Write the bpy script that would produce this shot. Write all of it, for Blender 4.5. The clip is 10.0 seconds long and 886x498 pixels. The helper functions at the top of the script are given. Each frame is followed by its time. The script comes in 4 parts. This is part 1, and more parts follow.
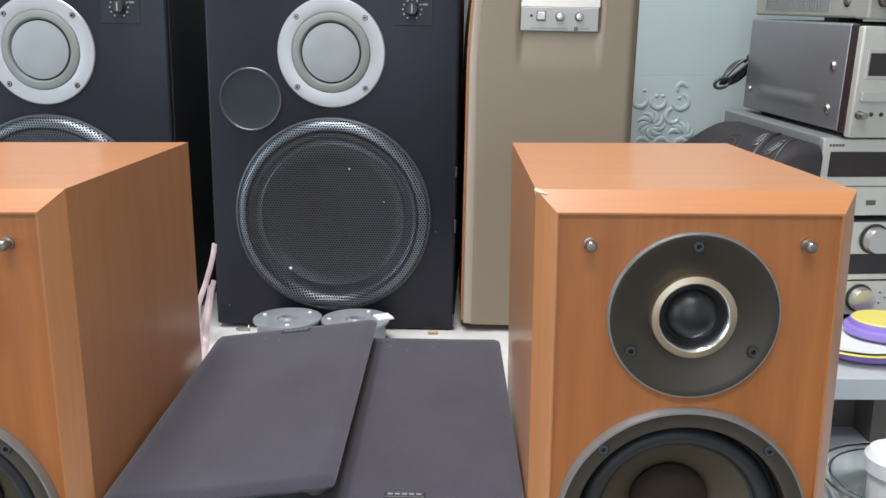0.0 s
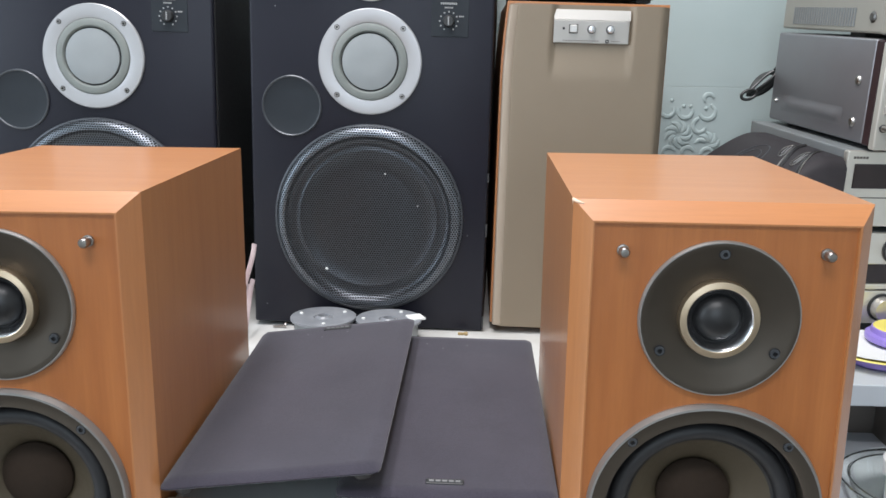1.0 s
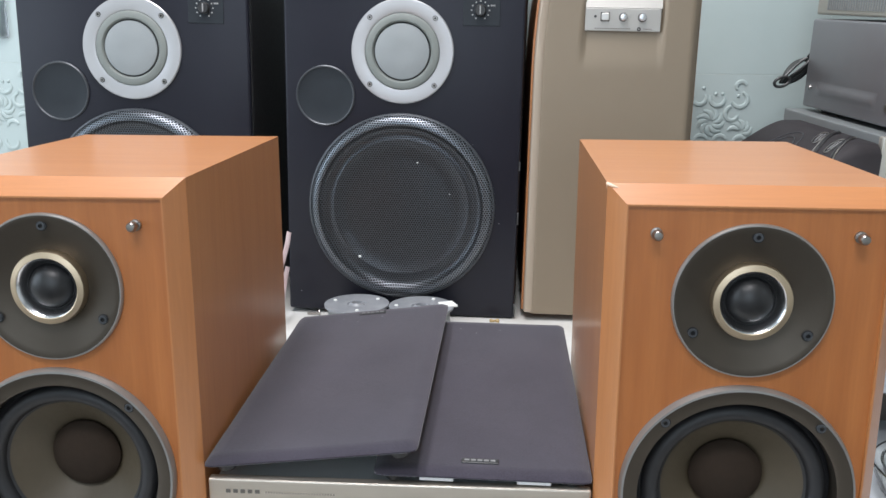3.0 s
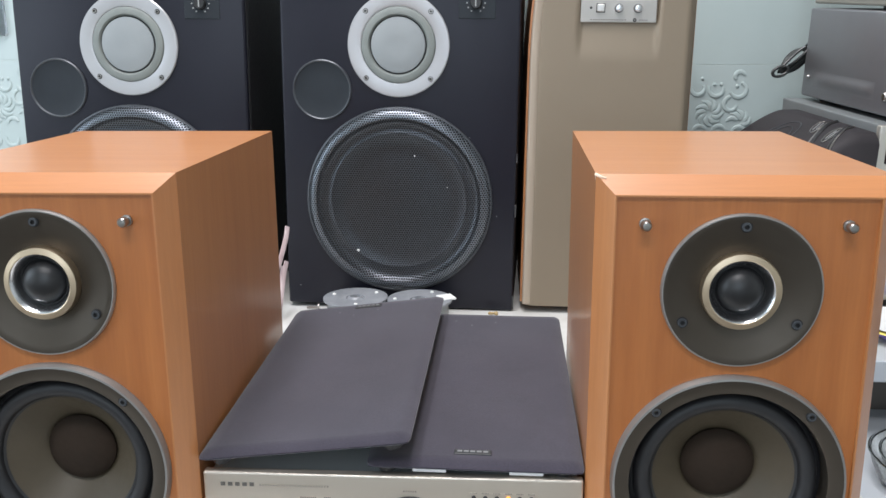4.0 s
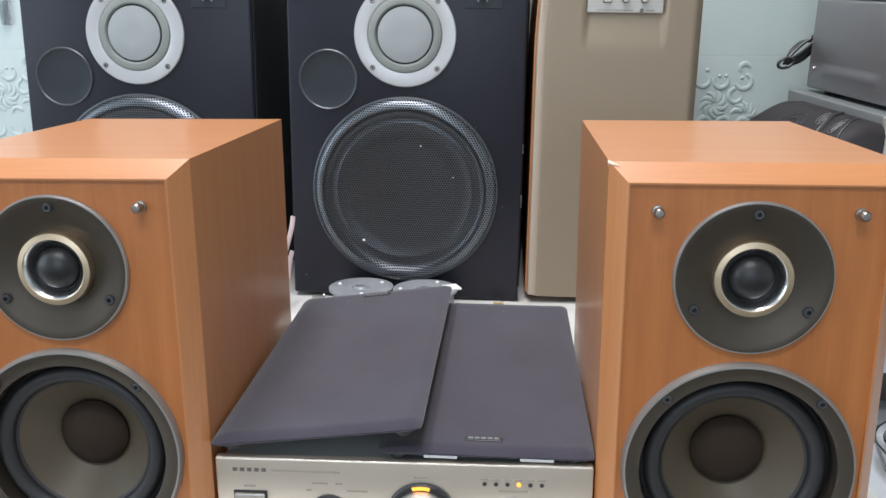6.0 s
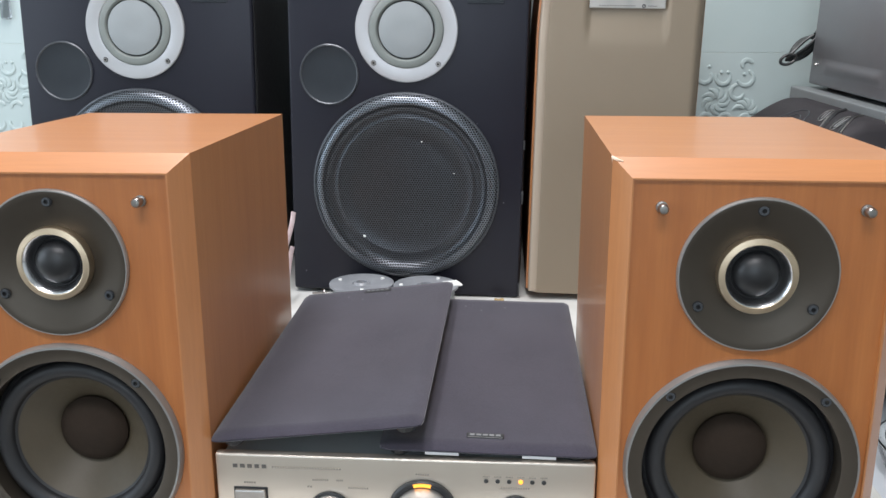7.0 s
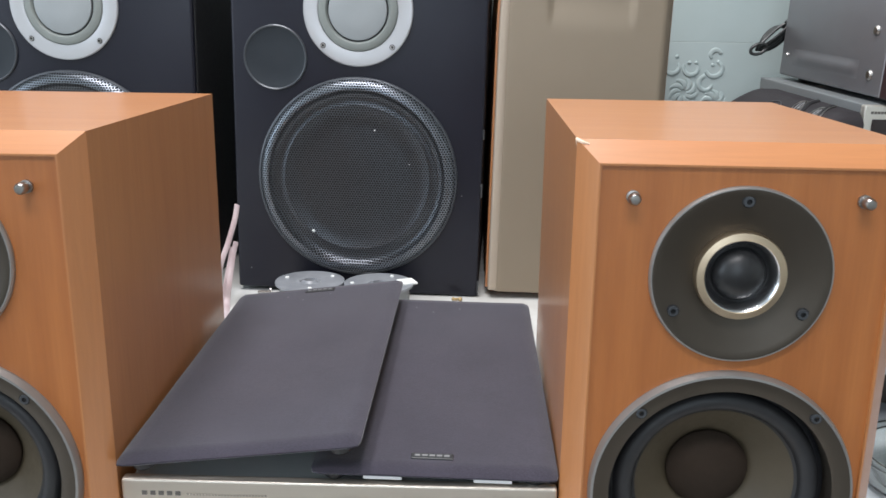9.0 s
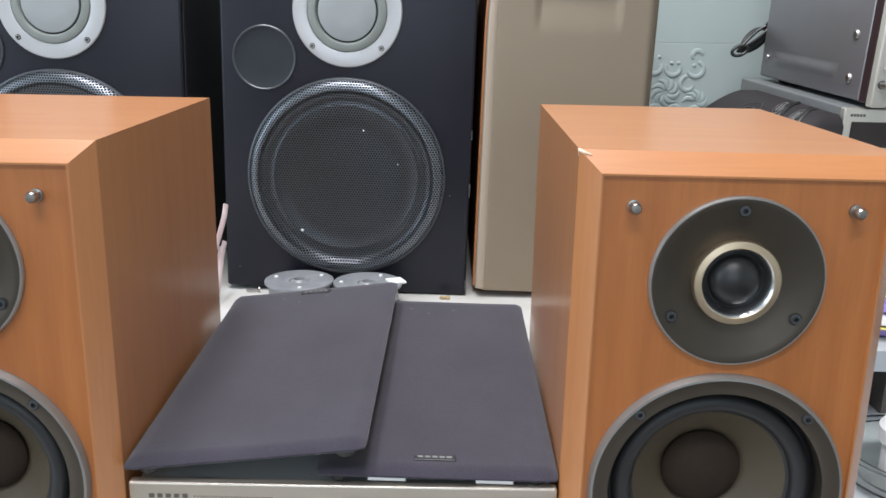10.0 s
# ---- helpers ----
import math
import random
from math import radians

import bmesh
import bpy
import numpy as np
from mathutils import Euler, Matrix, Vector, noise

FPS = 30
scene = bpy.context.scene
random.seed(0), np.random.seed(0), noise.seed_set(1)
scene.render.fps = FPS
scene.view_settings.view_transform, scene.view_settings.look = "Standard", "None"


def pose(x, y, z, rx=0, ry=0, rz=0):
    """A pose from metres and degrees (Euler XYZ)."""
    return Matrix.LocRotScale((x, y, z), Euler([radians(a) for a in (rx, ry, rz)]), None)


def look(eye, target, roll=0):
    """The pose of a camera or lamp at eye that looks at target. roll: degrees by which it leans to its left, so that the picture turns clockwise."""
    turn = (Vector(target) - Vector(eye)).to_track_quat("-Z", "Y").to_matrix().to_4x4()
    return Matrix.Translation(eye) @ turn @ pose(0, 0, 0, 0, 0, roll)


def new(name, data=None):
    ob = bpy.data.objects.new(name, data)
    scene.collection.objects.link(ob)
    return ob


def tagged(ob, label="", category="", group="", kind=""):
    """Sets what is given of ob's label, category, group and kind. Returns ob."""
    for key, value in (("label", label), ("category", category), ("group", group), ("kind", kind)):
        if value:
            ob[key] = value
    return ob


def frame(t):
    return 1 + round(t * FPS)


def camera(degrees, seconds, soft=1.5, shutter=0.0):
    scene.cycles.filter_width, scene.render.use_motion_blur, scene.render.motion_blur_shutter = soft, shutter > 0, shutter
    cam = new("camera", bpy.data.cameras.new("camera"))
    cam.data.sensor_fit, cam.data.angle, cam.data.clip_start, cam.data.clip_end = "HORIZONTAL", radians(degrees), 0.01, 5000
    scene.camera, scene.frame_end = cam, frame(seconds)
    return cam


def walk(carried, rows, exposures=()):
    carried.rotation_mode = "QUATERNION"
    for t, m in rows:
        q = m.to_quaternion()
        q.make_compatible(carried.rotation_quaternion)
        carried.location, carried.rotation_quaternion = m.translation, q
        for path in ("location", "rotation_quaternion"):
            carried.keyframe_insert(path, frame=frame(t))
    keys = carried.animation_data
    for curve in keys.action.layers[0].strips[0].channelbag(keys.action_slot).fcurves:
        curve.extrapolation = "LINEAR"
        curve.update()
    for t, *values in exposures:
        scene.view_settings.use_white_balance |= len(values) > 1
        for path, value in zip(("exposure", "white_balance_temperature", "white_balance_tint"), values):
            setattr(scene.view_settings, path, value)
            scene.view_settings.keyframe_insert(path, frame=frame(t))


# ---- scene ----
cam = camera(53.95, 10.0, soft=1.5, shutter=0.4)
PATH = [
    (0, (0.0095, -0.0289, 0.3991), (-0.0099, 1.9195, -0.0517), 0.07),
    (0.5, (0.0104, -0.0415, 0.3975), (-0.0231, 1.9081, -0.0472), 0.65),
    (1, (-0.0040, -0.0694, 0.4083), (-0.0731, 1.8796, -0.0352), 0.68),
    (1.5, (-0.0050, -0.0758, 0.4033), (-0.1004, 1.8727, -0.0373), 0.52),
    (2, (-0.0110, -0.0772, 0.4023), (-0.1234, 1.8692, -0.0437), 0.54),
    (2.5, (-0.0119, -0.0812, 0.4062), (-0.1382, 1.8625, -0.0481), 0.50),
    (4, (0.0018, -0.0841, 0.4057), (-0.1432, 1.8526, -0.0720), -0.39),
    (4.5, (-0.0009, -0.0872, 0.4064), (-0.1479, 1.8488, -0.0734), -0.52),
    (5, (-0.0022, -0.0871, 0.4042), (-0.1497, 1.8478, -0.0798), -0.51),
    (5.5, (-0.0049, -0.0887, 0.4032), (-0.1512, 1.8448, -0.0868), -0.35),
    (7, (-0.0087, -0.0837, 0.4008), (-0.1517, 1.8471, -0.1007), -0.03),
    (7.5, (-0.0102, -0.0840, 0.4005), (-0.1558, 1.8449, -0.1077), 0.02),
    (8, (-0.0107, -0.0835, 0.4006), (-0.1546, 1.8447, -0.1108), 0.18),
    (8.5, (-0.0125, -0.0556, 0.3970), (-0.1495, 1.8734, -0.1129), 0.23),
    (8.7, (-0.0102, -0.0273, 0.3866), (-0.1083, 1.9043, -0.1224), 0.60),
    (9, (0.0006, -0.0095, 0.3811), (-0.0619, 1.9237, -0.1278), 0.75),
    (9.5, (0.0050, -0.0154, 0.3847), (-0.0229, 1.9171, -0.1296), 0.99),
    (10, (-0.0165, -0.0192, 0.3917), (-0.0233, 1.9113, -0.1308), 1.16),
]
walk(cam, [(t, look(eye, target, roll)) for t, eye, target, roll in PATH])

# ---- world and lamps ----
world = bpy.data.worlds.new("world")
scene.world = world
world.use_nodes = True
world.node_tree.nodes["Background"].inputs[0].default_value = (0.80, 0.88, 1.0, 1)
world.node_tree.nodes["Background"].inputs[1].default_value = 0.25
scene.view_settings.exposure = 0.0


def tube_lamp(x, y, z, length, watts, turn=0):
    """A ceiling tube: the light itself; its fitting is built with the room."""
    data = bpy.data.lights.new("tube_light", "AREA")
    data.shape, data.size, data.size_y, data.energy = "RECTANGLE", length, 0.30, watts
    data.color = (1.0, 0.975, 1.0)
    ob = new("tube_light", data)
    ob.matrix_world = pose(x, y, z, 0, 0, turn)
    return ob


TUBES = [(-0.58, 0.70, 90), (0.00, 0.60, 90), (-0.20, -0.75, 0)]
CEILING = 2.1
for lx, ly, lturn in TUBES:
    tube_lamp(lx, ly, CEILING - 0.09, 1.2, 25.5, lturn)


# ---- materials ----
def shader(name, color=(0.5, 0.5, 0.5), rough=0.5, metal=0.0, coat=0.0, sheen=0.0, spec=0.5):
    m = bpy.data.materials.new(name)
    m.use_nodes = True
    b = m.node_tree.nodes["Principled BSDF"]
    b.inputs["Base Color"].default_value = (*color, 1)
    b.inputs["Roughness"].default_value = rough
    b.inputs["Metallic"].default_value = metal
    b.inputs["Coat Weight"].default_value = coat
    b.inputs["Sheen Weight"].default_value = sheen
    b.inputs["Specular IOR Level"].default_value = spec
    return m, m.node_tree.nodes, m.node_tree.links, b


def mixed(nodes, links, factor, a, b):
    mix = nodes.new("ShaderNodeMix")
    mix.data_type = "RGBA"
    links.new(factor, mix.inputs[0])
    for slot, c in ((6, a), (7, b)):
        if isinstance(c, tuple):
            mix.inputs[slot].default_value = (*c, 1)
        else:
            links.new(c, mix.inputs[slot])
    return mix.outputs[2]


def noise_node(nodes, links, scale, detail=4.0, stretch=(1, 1, 1), space="Object", rough=0.6):
    tc = nodes.new("ShaderNodeTexCoord")
    mp = nodes.new("ShaderNodeMapping")
    mp.inputs["Scale"].default_value = stretch
    n = nodes.new("ShaderNodeTexNoise")
    n.inputs["Scale"].default_value = scale
    n.inputs["Detail"].default_value = detail
    n.inputs["Roughness"].default_value = rough
    links.new(tc.outputs[space], mp.inputs[0])
    links.new(mp.outputs[0], n.inputs[0])
    return n.outputs[0]


def ramp(nodes, links, value, lo, hi):
    r = nodes.new("ShaderNodeMapRange")
    r.inputs[1].default_value, r.inputs[2].default_value = lo, hi
    links.new(value, r.inputs[0])
    return r.outputs[0]


def bump(nodes, links, bsdf, height, strength, distance):
    b = nodes.new("ShaderNodeBump")
    b.inputs["Strength"].default_value = strength
    b.inputs["Distance"].default_value = distance
    links.new(height, b.inputs["Height"])
    links.new(b.outputs[0], bsdf.inputs["Normal"])


def worn(name, a, b, rough=0.5, metal=0.0, scale=6.0, fine=180.0, relief=0.1, coat=0.0, sheen=0.0, stretch=(1, 1, 1), spec=0.5, specks=None):
    """A surface of colour a with patches of b, fine grain in relief and gloss, and optional specks of dust."""
    m, n, l, p = shader(name, a, rough, metal, coat, sheen, spec)
    big = ramp(n, l, noise_node(n, l, scale), 0.35, 0.7)
    col = mixed(n, l, big, a, b)
    if specks:
        dots = n.new("ShaderNodeTexVoronoi")
        dots.inputs["Scale"].default_value = 32.0
        tc = n.new("ShaderNodeTexCoord")
        l.new(tc.outputs["Object"], dots.inputs[0])
        keep = n.new("ShaderNodeMath")
        keep.operation = "LESS_THAN"
        keep.inputs[1].default_value = 0.035
        l.new(dots.outputs["Distance"], keep.inputs[0])
        col = mixed(n, l, keep.outputs[0], col, specks)
    l.new(col, p.inputs["Base Color"])
    grain = noise_node(n, l, fine, 3.0, stretch)
    r = n.new("ShaderNodeMapRange")
    r.inputs[3].default_value, r.inputs[4].default_value = rough * 0.85, min(1.0, rough * 1.2)
    l.new(grain, r.inputs[0])
    l.new(r.outputs[0], p.inputs["Roughness"])
    bump(n, l, p, grain, relief, 0.0006)
    return m


def wood(name, dark, light, stretch, rough=0.46, coat=0.58):
    """Cherry vinyl with a soft straight grain along the axis that stretch leaves short."""
    m, n, l, p = shader(name, light, rough, 0, coat)
    p.inputs["Coat Roughness"].default_value = 0.23
    wide = ramp(n, l, noise_node(n, l, 9.0, 3.0, stretch), 0.3, 0.72)
    thin = ramp(n, l, noise_node(n, l, 60.0, 5.0, stretch, rough=0.7), 0.38, 0.68)
    base = mixed(n, l, wide, light, dark)
    fleck = n.new("ShaderNodeMath")
    fleck.operation = "MULTIPLY"
    fleck.inputs[1].default_value = 0.20
    l.new(thin, fleck.inputs[0])
    col = mixed(n, l, fleck.outputs[0], base, tuple(c * 0.55 for c in dark))
    l.new(col, p.inputs["Base Color"])
    bump(n, l, p, thin, 0.06, 0.0004)
    return m


def brushed(name, color, rough, stretch, tint=0.8, metal=1.0):
    m, n, l, p = shader(name, color, rough, metal)
    streak = noise_node(n, l, 120.0, 4.0, stretch)
    blot = noise_node(n, l, 7.0, 3.0)
    col = mixed(n, l, ramp(n, l, blot, 0.35, 0.7), color, tuple(c * tint for c in color))
    l.new(col, p.inputs["Base Color"])
    r = n.new("ShaderNodeMapRange")
    r.inputs[3].default_value, r.inputs[4].default_value = rough * 0.8, rough * 1.25
    l.new(streak, r.inputs[0])
    l.new(r.outputs[0], p.inputs["Roughness"])
    bump(n, l, p, streak, 0.12, 0.0003)
    return m


def perforated(name, color, pitch, hole):
    """Painted metal with a hexagonal field of open holes in its local x-z plane."""
    m, n, l, p = shader(name, color, 0.34, 0.85)
    tc = n.new("ShaderNodeTexCoord")
    near = []
    for shift in (0.0, 0.5):
        sc = n.new("ShaderNodeVectorMath")
        sc.operation = "MULTIPLY_ADD"
        sc.inputs[1].default_value = (1 / pitch, 0, 1 / (pitch * 1.732))
        sc.inputs[2].default_value = (shift, 0, shift)
        l.new(tc.outputs["Object"], sc.inputs[0])
        fr = n.new("ShaderNodeVectorMath")
        fr.operation = "FRACTION"
        l.new(sc.outputs[0], fr.inputs[0])
        ce = n.new("ShaderNodeVectorMath")
        ce.operation = "MULTIPLY_ADD"
        ce.inputs[1].default_value = (1, 0, 1.732)
        ce.inputs[2].default_value = (-0.5, 0, -0.866)
        l.new(fr.outputs[0], ce.inputs[0])
        ln = n.new("ShaderNodeVectorMath")
        ln.operation = "LENGTH"
        l.new(ce.outputs[0], ln.inputs[0])
        near.append(ln.outputs["Value"])
    mn = n.new("ShaderNodeMath")
    mn.operation = "MINIMUM"
    l.new(near[0], mn.inputs[0])
    l.new(near[1], mn.inputs[1])
    lt = n.new("ShaderNodeMath")
    lt.operation = "LESS_THAN"
    lt.inputs[1].default_value = hole
    l.new(mn.outputs[0], lt.inputs[0])
    tr = n.new("ShaderNodeBsdfTransparent")
    mix = n.new("ShaderNodeMixShader")
    l.new(lt.outputs[0], mix.inputs[0])
    l.new(p.outputs[0], mix.inputs[1])
    l.new(tr.outputs[0], mix.inputs[2])
    l.new(mix.outputs[0], n["Material Output"].inputs[0])
    return m


CHERRY_D, CHERRY_L = (0.420, 0.160, 0.051), (0.460, 0.188, 0.063)
M_WOOD_V = wood("cherry_upright", CHERRY_D, CHERRY_L, (6, 6, 0.35))
M_WOOD_H = wood("cherry_top", CHERRY_D, CHERRY_L, (0.35, 6, 6))
M_BAFFLE = wood("cherry_baffle", (0.355, 0.113, 0.026), (0.440, 0.152, 0.039), (6, 6, 0.35))
M_BLACK_VINYL = worn("black_vinyl", (0.0098, 0.0102, 0.0165), (0.0132, 0.0136, 0.0210), 0.33, 0, 5.0, 260.0, 0.18, spec=0.28, specks=(0.16, 0.16, 0.17))
M_BLACK_SIDE = worn("black_side", (0.010, 0.010, 0.012), (0.016, 0.016, 0.018), 0.5, 0, 4.0, 200.0, 0.2)
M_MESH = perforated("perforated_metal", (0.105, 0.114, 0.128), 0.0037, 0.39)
# the guard's metal again, lightened to paint in the shoulder's shine
M_MESH_SHINE = perforated("perforated_shine", (0.22, 0.242, 0.272), 0.0037, 0.38)
M_DARK_RIM = worn("dark_rim", (0.060, 0.066, 0.074), (0.085, 0.092, 0.102), 0.32, 0.4, 12.0, 300.0, 0.05)
M_INSIDE = worn("dark_inside", (0.010, 0.010, 0.011), (0.018, 0.018, 0.019), 0.8, 0, 12.0, 200.0, 0.1)
M_ALU = worn("spun_aluminium", (0.43, 0.43, 0.44), (0.49, 0.49, 0.50), 0.38, 0.6, 5.0, 400.0, 0.03)
M_MID_RING = worn("grey_green_surround", (0.165, 0.182, 0.172), (0.205, 0.224, 0.212), 0.6, 0, 14.0, 300.0, 0.1)
M_MID_CONE = worn("grey_cone", (0.235, 0.255, 0.262), (0.265, 0.285, 0.292), 0.55, 0, 12.0, 300.0, 0.08)
M_PORT = worn("port_cover", (0.017, 0.021, 0.026), (0.023, 0.028, 0.034), 0.5, 0, 9.0, 500.0, 0.2, spec=0.25)
M_GUN = worn("gunmetal_plate", (0.066, 0.055, 0.043), (0.082, 0.068, 0.054), 0.42, 0.65, 8.0, 300.0, 0.05)
M_SILVER_EDGE = brushed("silver_edge", (0.36, 0.355, 0.345), 0.40, (1, 1, 1), 0.8, 0.7)
M_GOLD = brushed("champagne_ring", (0.70, 0.56, 0.40), 0.36, (1, 1, 1))
M_DOME = worn("black_dome", (0.010, 0.010, 0.011), (0.016, 0.016, 0.017), 0.38, 0, 20.0, 400.0, 0.05)
M_RUBBER = worn("rubber_surround", (0.012, 0.012, 0.0135), (0.019, 0.0195, 0.022), 0.48, 0, 10.0, 200.0, 0.1)
M_CONE = worn("olive_cone", (0.066, 0.051, 0.031), (0.084, 0.065, 0.041), 0.5, 0, 14.0, 260.0, 0.15)
M_CAP = worn("brown_dust_cap", (0.025, 0.017, 0.012), (0.034, 0.023, 0.016), 0.85, 0, 30.0, 300.0, 0.1, spec=0.2)
M_SCREW = worn("dark_screw", (0.13, 0.125, 0.12), (0.19, 0.185, 0.18), 0.32, 0.9, 60.0, 300.0, 0.05)
M_STEEL = brushed("pale_steel", (0.42, 0.40, 0.38), 0.30, (1, 1, 1))


def cloth(name, dark, light):
    """Knitted cover: uneven dye, a fuzzy weave and scattered lint."""
    m, n, l, p = shader(name, dark, 0.95, 0, 0, 0.3, 0.12)
    wide = ramp(n, l, noise_node(n, l, 22.0, 5.0, rough=0.7), 0.3, 0.72)
    fuzz = ramp(n, l, noise_node(n, l, 900.0, 2.0), 0.3, 0.7)
    col = mixed(n, l, wide, dark, light)
    half = n.new("ShaderNodeMath")
    half.operation = "MULTIPLY"
    half.inputs[1].default_value = 0.4
    l.new(fuzz, half.inputs[0])
    col = mixed(n, l, half.outputs[0], col, tuple(c * 1.9 for c in light))
    for scale, limit, tone in ((30.0, 0.026, (0.16, 0.16, 0.17)), (90.0, 0.040, (0.075, 0.07, 0.08))):
        dots = n.new("ShaderNodeTexVoronoi")
        dots.inputs["Scale"].default_value = scale
        tc = n.new("ShaderNodeTexCoord")
        l.new(tc.outputs["Object"], dots.inputs[0])
        keep = n.new("ShaderNodeMath")
        keep.operation = "LESS_THAN"
        keep.inputs[1].default_value = limit
        l.new(dots.outputs["Distance"], keep.inputs[0])
        col = mixed(n, l, keep.outputs[0], col, tone)
    l.new(col, p.inputs["Base Color"])
    bump(n, l, p, fuzz, 0.2, 0.0003)
    return m


M_CLOTH = cloth("grille_cloth", (0.0220, 0.0199, 0.0282), (0.0350, 0.0312, 0.0430))
M_FRAME_BLACK = worn("black_plastic", (0.015, 0.015, 0.016), (0.025, 0.025, 0.026), 0.4, 0, 9.0, 240.0, 0.1)
M_CHAMPAGNE = brushed("champagne_panel", (0.76, 0.68, 0.59), 0.36, (0.25, 6, 6), 0.93, 0.8)
M_CHAMPAGNE.node_tree.nodes["Principled BSDF"].inputs["Anisotropic"].default_value = 0.8
M_AMP_TOP = worn("grey_amp_cover", (0.52, 0.545, 0.545), (0.57, 0.59, 0.59), 0.45, 0.2, 7.0, 400.0, 0.15)
M_INK = worn("grey_print", (0.10, 0.09, 0.08), (0.12, 0.11, 0.10), 0.6)
M_INK_FAINT = worn("faint_print", (0.30, 0.26, 0.22), (0.36, 0.31, 0.27), 0.6)
M_INK_BADGE = worn("badge_print", (0.16, 0.16, 0.165), (0.22, 0.22, 0.22), 0.4)
M_INK_PALE = worn("pale_print", (0.26, 0.26, 0.26), (0.34, 0.34, 0.34), 0.5)
M_TAN = worn("gold_paint", (0.232, 0.186, 0.135), (0.252, 0.202, 0.147), 0.42, 0.35, 3.0, 600.0, 0.05)
M_TAN_EDGE = worn("pale_gold_edge", (0.36, 0.295, 0.23), (0.40, 0.325, 0.255), 0.42, 0.3, 4.0, 500.0, 0.05)
M_PLATE = brushed("silver_plate", (0.62, 0.60, 0.575), 0.34, (0.3, 4, 4), 0.94, 0.85)
M_CONTROL = brushed("control_metal", (0.44, 0.425, 0.40), 0.45, (0.3, 4, 4), 0.94, 0.7)
M_TILE = worn("mint_tile", (0.42, 0.50, 0.495), (0.45, 0.525, 0.52), 0.22, 0, 4.0, 30.0, 0.05)
M_GROUT = worn("pale_grout", (0.47, 0.54, 0.52), (0.51, 0.57, 0.55), 0.8)
M_TABLE = worn("white_board", (0.62, 0.62, 0.60), (0.50, 0.49, 0.46), 0.45, 0, 12.0, 120.0, 0.1)
M_PAINT = worn("wall_paint", (0.70, 0.72, 0.70), (0.64, 0.66, 0.64), 0.75, 0, 2.0, 90.0, 0.1)
M_FLOOR = worn("floor_tile", (0.11, 0.105, 0.10), (0.14, 0.134, 0.126), 0.4, 0, 5.0, 90.0, 0.1)
M_GREY_CASE = worn("grey_case", (0.235, 0.232, 0.246), (0.275, 0.272, 0.287), 0.38, 0.65, 3.0, 500.0, 0.1)
M_PALE_CASE = worn("pale_case", (0.21, 0.225, 0.23), (0.25, 0.265, 0.27), 0.4, 0.3, 4.0, 400.0, 0.1)
M_SILVER = brushed("silver_front", (0.74, 0.71, 0.645), 0.34, (0.3, 5, 5), 0.92, 0.75)
M_DULL_SILVER = brushed("dull_silver", (0.52, 0.50, 0.45), 0.38, (0.3, 5, 5), 0.9, 0.4)
M_DECK = brushed("deck_metal", (0.37, 0.355, 0.315), 0.40, (0.3, 5, 5), 0.9, 0.4)
M_MAROON = worn("maroon_strip", (0.022, 0.010, 0.012), (0.034, 0.016, 0.018), 0.35)
M_WINDOW = worn("smoked_window", (0.020, 0.014, 0.014), (0.028, 0.020, 0.020), 0.08, 0, 5.0, 100.0, 0.0)
M_CHARCOAL = worn("charcoal_plastic", (0.024, 0.021, 0.023), (0.033, 0.029, 0.032), 0.6, 0, 6.0, 500.0, 0.2, spec=0.25)
M_CHROME = brushed("chrome", (0.75, 0.75, 0.77), 0.22, (1, 1, 1))
M_CABLE = worn("black_cable", (0.012, 0.014, 0.014), (0.03, 0.032, 0.032), 0.35, 0, 30.0, 200.0, 0.05)
M_REEL = worn("grey_reel", (0.18, 0.19, 0.205), (0.28, 0.29, 0.31), 0.35, 0, 25.0, 300.0, 0.1)
M_PAPER = worn("white_paper", (0.75, 0.76, 0.74), (0.66, 0.67, 0.65), 0.8)
M_TAPE = worn("pinkish_tape", (0.50, 0.38, 0.39), (0.66, 0.57, 0.58), 0.35, 0, 30.0, 200.0, 0.1)
M_SHELF = worn("grey_shelf_paint", (0.46, 0.49, 0.53), (0.52, 0.55, 0.58), 0.4, 0.1, 6.0, 200.0, 0.05)
M_DARK_PANEL = worn("dark_panel", (0.115, 0.10, 0.088), (0.15, 0.133, 0.117), 0.6, 0, 6.0, 100.0, 0.1)
M_PURPLE = worn("purple_plastic", (0.25, 0.18, 0.54), (0.31, 0.23, 0.60), 0.3, 0, 8.0, 200.0, 0.02)
M_YELLOW = worn("yellow_plastic", (0.74, 0.63, 0.12), (0.80, 0.70, 0.22), 0.4, 0, 8.0, 200.0, 0.05)
M_CHIP = worn("raw_chip", (0.018, 0.018, 0.019), (0.07, 0.07, 0.07), 0.8, 0, 60.0)
M_RAW_WOOD = worn("raw_edge", (0.72, 0.52, 0.38), (0.78, 0.6, 0.46), 0.8, 0, 60.0)
M_WHITE = worn("white_plastic", (0.72, 0.72, 0.74), (0.78, 0.78, 0.79), 0.35, 0, 8.0, 200.0, 0.02)
M_BRASS_DUST = worn("yellow_crumb", (0.36, 0.25, 0.11), (0.45, 0.34, 0.18), 0.7)


def glowing(name, color, strength):
    m, n, l, p = shader(name, color, 0.4)
    p.inputs["Emission Color"].default_value = (*color, 1)
    p.inputs["Emission Strength"].default_value = strength
    return m


M_AMBER = glowing("amber_lamp", (1.0, 0.36, 0.04), 1.6)


def glass(name, color, rough=0.02):
    m, n, l, p = shader(name, color, rough)
    p.inputs["Transmission Weight"].default_value = 1.0
    p.inputs["IOR"].default_value = 1.45
    return m


